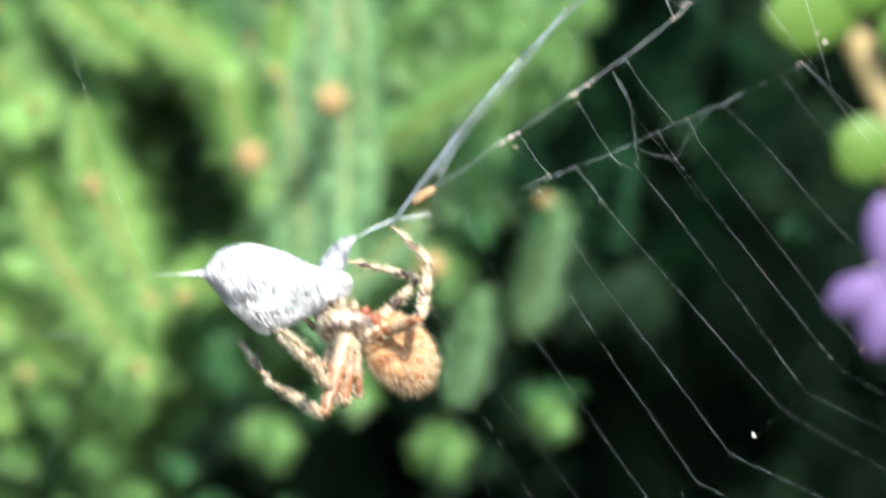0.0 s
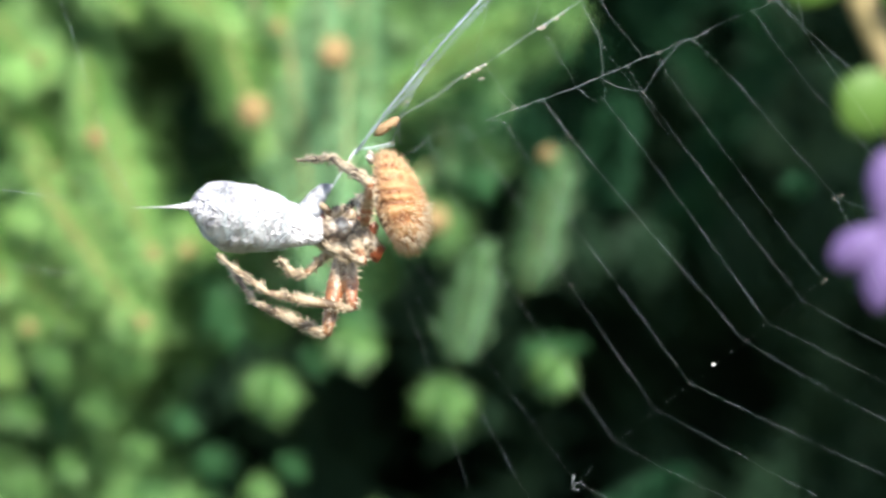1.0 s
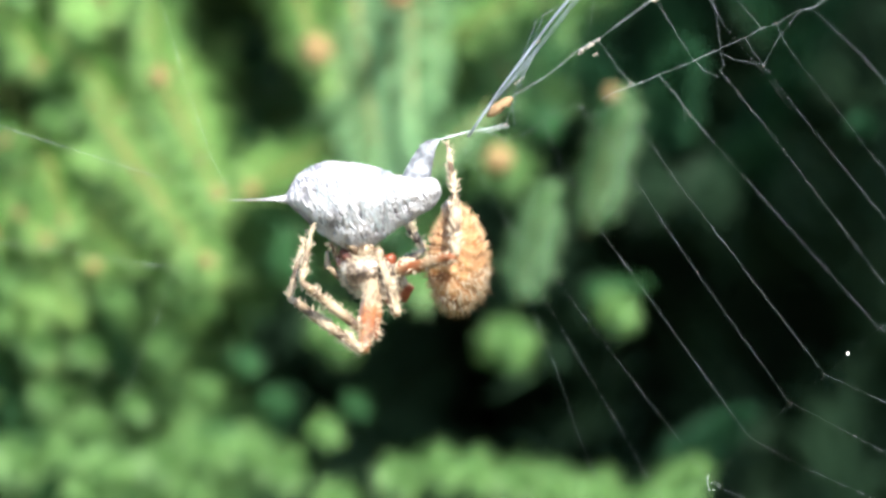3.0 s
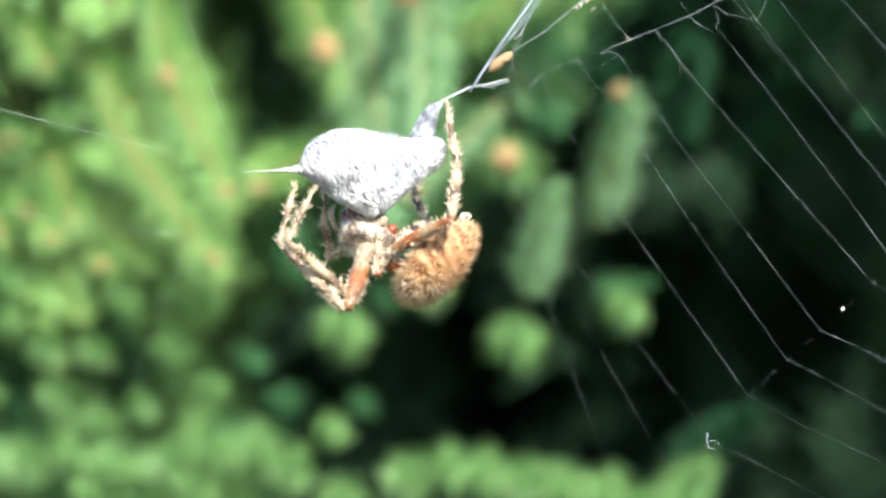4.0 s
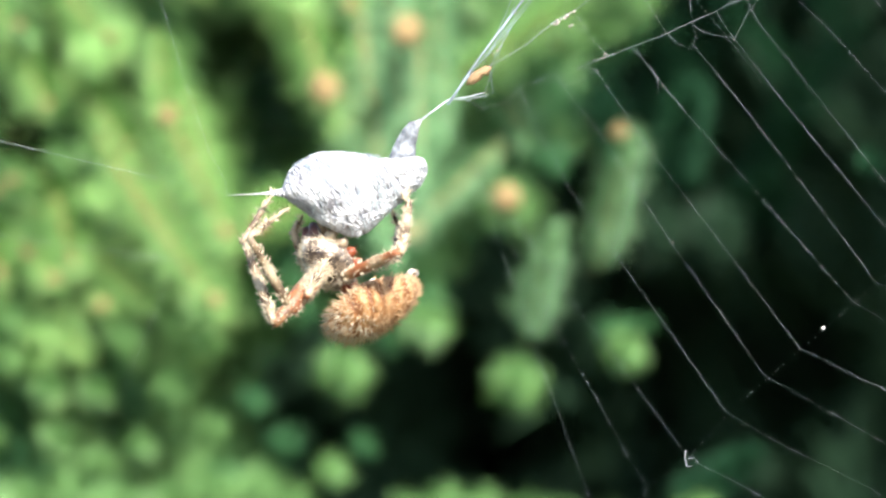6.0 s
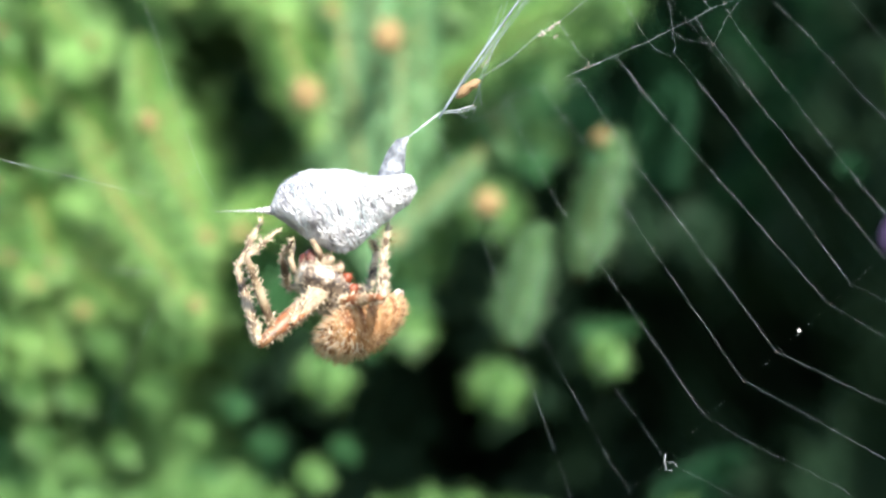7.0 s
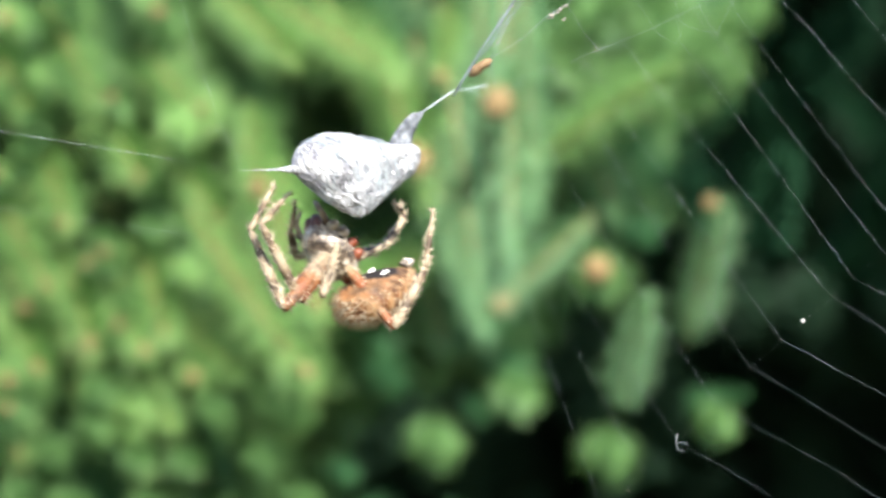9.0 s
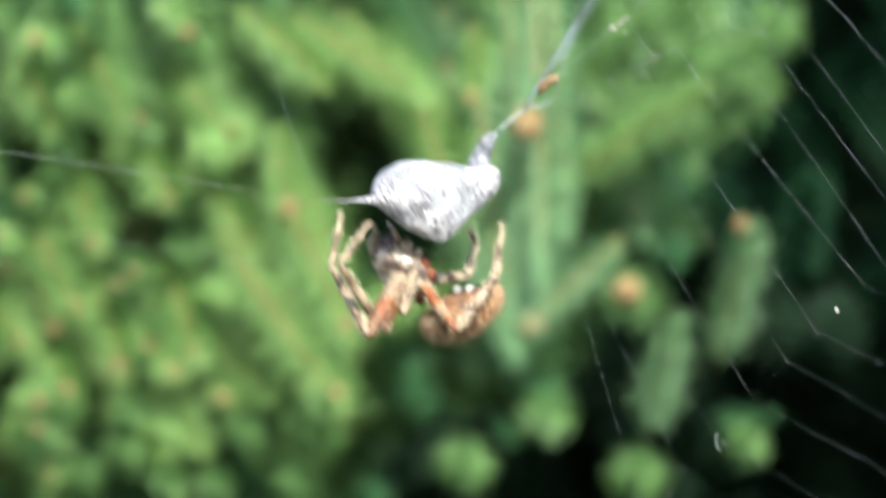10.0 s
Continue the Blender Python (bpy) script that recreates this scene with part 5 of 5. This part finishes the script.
def leg_root(key, head, belly):
    way = (Vector(belly) - Vector(head)).normalized()
    return Vector(head) + way * SPRING[key]


def leg_lengths(key):
    best = [0, 0, 0]
    for t, head, belly, along, back, legs in STANCES:
        j = legs[key]
        pts = [leg_root(key, head, belly), Vector(j[0:2]), Vector(j[2:4]), Vector(j[4:6])]
        reach = [(q - p).length for p, q in zip(pts, pts[1:])]
        best = [max(b, r) for b, r in zip(best, reach)]
    return [best[0] * (1.08 if key == "H" else 0.94), best[1], best[2]]


LENGTHS = {key: leg_lengths(key) for key in LEGS}


def leg_joints(key, head, belly, j):
    """Joint places in mm: the flat places given, and depths that keep each segment's length."""
    side, signs = LEGS[key]
    root = leg_root(key, head, belly)
    p = Vector((root.x, side * 0.9, root.y))
    out = [p]
    for i in range(3):
        flat = Vector((j[2 * i] - p.x, 0, j[2 * i + 1] - p.z))
        n = LENGTHS[key][i]
        deep = math.sqrt(max(n * n - flat.length_squared, 0))
        deep = min(deep, abs(signs[i] * 8.5 - p.y)) * signs[i]
        flat *= math.sqrt(max(n * n - deep * deep, 0)) / max(flat.length, 1e-6)
        p = p + Vector((flat.x, deep, flat.z))
        out.append(p)
    return out


def segment_mesh(name, length, r0, r1, r2, material, seed):
    rnd = random.Random(seed)
    bm = bmesh.new()
    n = 9
    line = [(0, 0, length * MM * k / (n - 1)) for k in range(n)]
    rad = [(r0 + (r1 - r0) * math.sin(min(k / (n - 1) * 1.9, 1.57))) * (1 - k / (n - 1)) + (r1 * 0.6 + r2 * 0.4 if k < 6 else r2) * k / (n - 1) for k in range(n)]
    rings = tube(bm, line, [r * MM for r in rad], 9)
    for v in bm.verts:
        v.co.xy *= 1 + 0.12 * noise.noise(v.co * 1500)
    # round the ends
    for ring, shift in ((rings[0], -0.4), (rings[-1], 0.4)):
        for v in ring:
            v.co.xy *= 0.75
    # stiff bristles, in a mesh of their own
    hairs = bmesh.new()
    for i in range(int(length * 14)):
        f = rnd.uniform(0.03, 0.98)
        a = rnd.uniform(0, 6.283)
        r = rad[min(int(f * n), n - 1)] * MM * 0.9
        way = (math.cos(a), math.sin(a), rnd.uniform(0.2, 1.0))
        spike(hairs, (r * math.cos(a), r * math.sin(a), f * length * MM), way, rnd.uniform(0.3, 0.75) * MM, rnd.uniform(0.055, 0.085) * MM)
    return mesh_of(name, bm, material), mesh_of("fur", hairs, SPINE)


def build_spider():
    spider = tagged(new("spider"), "hairy orange-brown orb-weaver spider with banded legs", "spider")
    # carapace: pear-shaped, head narrower; local z is forward, x is up
    bm = bmesh.new()
    bmesh.ops.create_uvsphere(bm, u_segments=24, v_segments=16, radius=1)
    for v in bm.verts:
        f = v.co.z
        narrow = 1 - 0.36 * max(f, 0) ** 1.3
        v.co = Vector((v.co.x * 1.35 * (1.0 if v.co.x > 0 else 0.75), v.co.y * 2.0 * narrow, f * 2.6))
        if v.co.x > 0:
            v.co.x += 0.25 * math.exp(-((f - 0.5) ** 2) * 8) - 0.2 * math.exp(-((f + 0.25) ** 2) * 20 - v.co.y ** 2)
        v.co *= MM * 1.2 * (1 + 0.05 * noise.noise(v.co * 2.5))
    rnd = random.Random(3)
    fur = bmesh.new()
    for i in range(380):
        d = Vector((rnd.uniform(-0.2, 1), rnd.uniform(-1, 1), rnd.uniform(-1, 1))).normalized()
        spike(fur, Vector((d.x * 1.5, d.y * 2.1, d.z * 2.85)) * MM, d + Vector((0.1, 0, 0.5)), rnd.uniform(0.4, 0.9) * MM, 0.06 * MM)
    head = part("carapace", bm, CARAPACE, spider, "grey-brown hairy carapace")
    tagged(part("fur", fur, SPINE, head, "pale grey-cream fur"), kind="stuff")
    for y, x, z, r in ((0.3, 0.75, 2.45, 0.17), (-0.3, 0.75, 2.45, 0.17), (0.35, 1.05, 2.15, 0.16), (-0.35, 1.05, 2.15, 0.16), (0.95, 0.6, 1.95, 0.14), (-0.95, 0.6, 1.95, 0.14)):
        bm = bmesh.new()
        bmesh.ops.create_icosphere(bm, subdivisions=2, radius=r * MM)
        part("eye", bm, EYE_BLACK, head).location = (x * MM, y * MM, z * MM)
    for side in (-1, 1):
        bm = bmesh.new()
        tube(bm, [(-0.2 * MM, side * 0.45 * MM, 2.0 * MM), (-0.5 * MM, side * 0.5 * MM, 2.8 * MM), (-1.1 * MM, side * 0.45 * MM, 3.3 * MM), (-1.7 * MM, side * 0.25 * MM, 3.4 * MM)],
             [0.55 * MM, 0.62 * MM, 0.45 * MM, 0.12 * MM], 9)
        part("chelicera", bm, JAW, head, "dark chestnut jaw")
        bm = bmesh.new()
        tube(bm, [(-0.5 * MM, side * 1.0 * MM, 1.6 * MM), (-0.3 * MM, side * 1.8 * MM, 2.8 * MM), (-0.9 * MM, side * 1.6 * MM, 4.0 * MM), (-1.8 * MM, side * 1.0 * MM, 4.5 * MM)],
             [0.32 * MM, 0.34 * MM, 0.3 * MM, 0.15 * MM], 8)
        for i in range(22):
            f = rnd.random()
            spike(bm, (-0.5 * MM, side * 1.65 * MM, (2.0 + 2.0 * f) * MM), (rnd.uniform(-1, 1), rnd.uniform(-1, 1), 0.4), 0.8 * MM, 0.05 * MM)
        part("palp", bm, SHIN, head, "banded palp")
    # pedicel and the red base behind the carapace
    bm = bmesh.new()
    tube(bm, [(-0.1 * MM, 0, -1.6 * MM), (0, 0, -2.6 * MM), (0.1 * MM, 0, -3.6 * MM)], [1.25 * MM, 0.95 * MM, 0.8 * MM], 12)
    part("pedicel", bm, PEDICEL, spider, "chestnut red waist")
    bm = bmesh.new()
    bmesh.ops.create_uvsphere(bm, u_segments=16, v_segments=10, radius=1)
    for v in bm.verts:
        v.co = Vector((v.co.x * 0.6 - 0.6, v.co.y * 1.4, v.co.z * 1.6 + 0.1)) * MM
    part("sternum", bm, PEDICEL, spider, "chestnut red underside")
    for side in (-1, 1):
        for k in range(4):
            bm = bmesh.new()
            bmesh.ops.create_icosphere(bm, subdivisions=2, radius=1)
            for v in bm.verts:
                v.co *= 1 + 0.1 * noise.noise(v.co * 2.5)
                v.co = Vector((v.co.x * 0.62, v.co.y * 0.95, v.co.z * 0.6)) * MM
            for i in range(24):
                d = Vector((rnd.gauss(0, 1), rnd.gauss(0, 1), rnd.gauss(0, 1))).normalized()
                spike(bm, Vector((d.x * 0.6, d.y * 0.9, d.z * 0.58)) * MM, d, rnd.uniform(0.25, 0.6) * MM, 0.05 * MM)
            coxa = part("coxa", bm, FEMUR if k < 2 else PEDICEL, spider, "mottled leg base" if k < 2 else "chestnut red leg base")
            coxa.location = (-0.45 * MM, side * (1.9 - 0.12 * (k - 1.5) ** 2) * MM, (1.75 - 1.15 * k) * MM)
    # abdomen: broad-shouldered egg; local z runs to the spinnerets, x is up
    bm = bmesh.new()
    bmesh.ops.create_uvsphere(bm, u_segments=40, v_segments=26, radius=1)
    for v in bm.verts:
        f = v.co.z
        wide = (1 - 0.28 * max(f, 0) ** 1.4) * (1 + 0.10 * math.exp(-((f + 0.45) ** 2) * 9))
        up = v.co.x
        v.co = Vector((up * (2.35 if up > 0 else 2.0) * (1 - 0.22 * max(f, 0)), v.co.y * 3.1 * wide, f * 4.55))
        v.co *= MM * (1 + 0.035 * noise.noise(v.co * 1.2) + 0.02 * noise.noise(v.co * 3))
    abdomen = part("abdomen", bm, ABDOMEN, spider, "bulging orange abdomen with pale cross bars")
    bm = bmesh.new()
    for i in range(1900):
        d = Vector((rnd.gauss(0, 1), rnd.gauss(0, 1), rnd.gauss(0, 1))).normalized()
        if d.x < -0.55:
            continue
        f = d.z
        wide = (1 - 0.28 * max(f, 0) ** 1.4) * (1 + 0.10 * math.exp(-((f + 0.45) ** 2) * 9))
        p = Vector((d.x * (2.35 if d.x > 0 else 2.0) * (1 - 0.22 * max(f, 0)), d.y * 3.1 * wide, f * 4.55)) * 0.97 * MM
        spike(bm, p, d + Vector((0, 0, -0.25 if f < 0.2 else 0.5)) + Vector((rnd.uniform(-0.3, 0.3),) * 3), rnd.uniform(0.35, 0.9) * MM * (1.5 if f < -0.5 else 1), 0.045 * MM)
    ruff = bmesh.new()
    for i in range(1500):
        d = Vector((rnd.gauss(0, 1), rnd.gauss(0, 1), rnd.gauss(0, 1))).normalized()
        if d.x < -0.4 or d.z > -0.25 + rnd.uniform(-0.3, 0.2):
            continue
        p = Vector((d.x * 2.35, d.y * 3.1, d.z * 4.55)) * 0.97 * MM
        spike(ruff, p, d + Vector((rnd.uniform(-0.35, 0.35), rnd.uniform(-0.35, 0.35), rnd.uniform(-0.35, 0.35))), rnd.uniform(0.5, 1.15) * MM, 0.065 * MM)
    tagged(part("ruff", ruff, SPINE, abdomen, "ruff of pale bristles"), kind="stuff")
    tagged(part("bristles", bm, HAIR, abdomen, "short cream bristles"), kind="stuff")
    for side in (-1, 1):
        bm = bmesh.new()
        bmesh.ops.create_icosphere(bm, subdivisions=2, radius=1)
        for v in bm.verts:
            v.co = Vector((v.co.x * 0.14, v.co.y * 0.32, v.co.z * 0.5)) * (1 + 0.25 * noise.noise(v.co * 2 + Vector((0, side, 0)))) * MM
        part("belly_spot", bm, DROP, abdomen, "cream belly spot").location = (-1.85 * MM, side * 0.95 * MM, 0.8 * MM)
        bm = bmesh.new()
        tube(bm, [(-1.0 * MM, side * 0.3 * MM, 4.0 * MM), (-1.2 * MM, side * 0.35 * MM, 4.6 * MM), (-1.1 * MM, side * 0.2 * MM, 5.1 * MM)], [0.42 * MM, 0.36 * MM, 0.12 * MM], 8)
        part("spinneret", bm, CARAPACE, abdomen)
    legs = {}
    for n, key in enumerate(LEGS):
        a, b, c = LENGTHS[key]
        k = THICK[key]
        legs[key] = []
        for name, length, r0, r1, r2, mat, seed, label in (
                ("femur", a, 0.85 if key in "AB" else 0.62, 1.32 if key in "AB" else 0.8, 0.72 if key in "AB" else 0.5, RUST if key == "H" else BANDED if key == "G" else FEMUR, n, "chestnut and cream femur"),
                ("tibia", b, 0.55, 0.66, 0.46, BANDED if key == "G" else SHIN, n + 20, "cream leg segment with brown bands"),
                ("metatarsus", c, 0.42, 0.4, 0.14, BANDED if key == "G" else SHIN, n + 40, "slender banded leg tip")):
            skin, hairs = segment_mesh(name, length, r0 * k, r1 * k, r2 * k, mat, seed)
            limb = part(name, skin, None, spider, label)
            tagged(part("fur", hairs, None, limb, "pale stiff spines"), kind="stuff")
            legs[key].append(limb)
    return spider, abdomen, legs


spider, abdomen, legs = build_spider()


def head_turn(t):
    """Forward and upward ways of the carapace."""
    if t <= 3.0:
        return turned((0.25, -0.65, -0.7), (-0.85, -0.1, 0.4))
    return turned((-0.15, -0.72, -0.62), (-0.62, -0.1, 0.75))


def motions():
    walk(web, [(t, Matrix.Translation(knot_at(t)) @ pose(0, 0, 0, *between(LEAN, t))) for t in STEPS])
    for ob in CAUGHT:
        walk(ob, [(t, Matrix.Translation(knot_at(t)) @ pose(0, 0, 0, *between(LEAN, t))) for t in STEPS])
    # prey
    rows = []
    for t in STEPS:
        x, z, a, roll, yaw = between(PREY_TURNS, t)
        rows.append((t, Matrix.Translation(knot_at(t) + Vector((x, 0, z)) * MM) @ pose(0, 0, 0, 0, -a, 0) @ pose(0, 0, 0, 0, 0, yaw) @ pose(0, 0, 0, roll, 0, 0)))
    walk(prey, rows)
    # the guy threads, held by the tail
    for key, ob in GUYS.items():
        held = []
        for t, m in rows:
            base = Matrix.Translation(knot_at(t)) @ pose(0, 0, 0, *between(LEAN, t))
            end = m @ Vector((-14.3 * MM, 0, 0)) + Vector((-5.1, 0, -0.1)) * MM
            turn = between(SLOPE, t)[0] if key in ("far", "bright") else 0
            held.append((t, base.inverted() @ Matrix.Translation(end) @ pose(0, 0, 0, 0, turn, 0)))
        walk(ob, held)
    for ob in HOLD:
        held = []
        for t, m in rows:
            base = Matrix.Translation(knot_at(t)) @ pose(0, 0, 0, *between(LEAN, t))
            down = KNOT - base.inverted() @ m.translation
            held.append((t, Matrix.Translation(KNOT) @ turned((0, 1, 0), down).to_4x4()))
        walk(ob, held)
    ends = Vector((-14.5, 0, 0)) * MM, Vector((-1.4, 0, -3.7)) * MM
    walk(wrap, [(t, Matrix.Translation(ends[0]) @ Matrix.Rotation(radians(w), 4, ends[1] - ends[0]) @ Matrix.Translation(-ends[0])) for t, w in WRAP_TURNS])
    # its tail stays level, drawn by the thread
    walk(tail, [(t, Matrix.Translation((-14.3 * MM, 0, 0)) @ (pose(0, 0, 0, 0, -a, 0) @ pose(0, 0, 0, 0, 0, yaw) @ pose(0, 0, 0, roll, 0, 0)).inverted())
                for t, x, z, a, roll, yaw in PREY_TURNS])
    # spider's root: the carapace
    times = [s[0] for s in STANCES]
    turns = [head_turn(t).to_quaternion() for t in times]
    places = [Vector((s[1][0], 0, s[1][1])) * MM for s in STANCES]
    rows = []
    for t in STEPS:
        i = max(k for k in range(len(times)) if times[k] <= t)
        j = min(i + 1, len(times) - 1)
        w = (t - times[i]) / (times[j] - times[i]) if j > i else 0
        rows.append((t, Matrix.Translation(knot_at(t) + places[i].lerp(places[j], w)) @ turns[i].slerp(turns[j], w).to_matrix().to_4x4()))
    walk(spider, rows)
    # abdomen and legs, in the spider's space
    roots = [Matrix.Translation(p) @ q.to_matrix().to_4x4() for p, q in zip(places, turns)]
    rows = []
    for s, root in zip(STANCES, roots):
        m = Matrix.Translation(Vector((s[2][0], 0, s[2][1])) * MM) @ turned(s[4], s[3]).to_4x4()
        rows.append((s[0], root.inverted() @ m))
    walk(abdomen, rows)
    for key in LEGS:
        joints = [leg_joints(key, s[1], s[2], s[5][key]) for s in STANCES]
        for i in range(3):
            rows, turn = [], None
            for s, root, js in zip(STANCES, roots, joints):
                way = (js[i + 1] - js[i]).normalized()
                if turn is None:
                    turn = way.to_track_quat("Z", "Y")
                else:
                    turn = (turn @ Vector((0, 0, 1))).rotation_difference(way) @ turn
                rows.append((s[0], root.inverted() @ Matrix.Translation(js[i] * MM) @ turn.to_matrix().to_4x4()))
            walk(legs[key][i], rows)


motions()
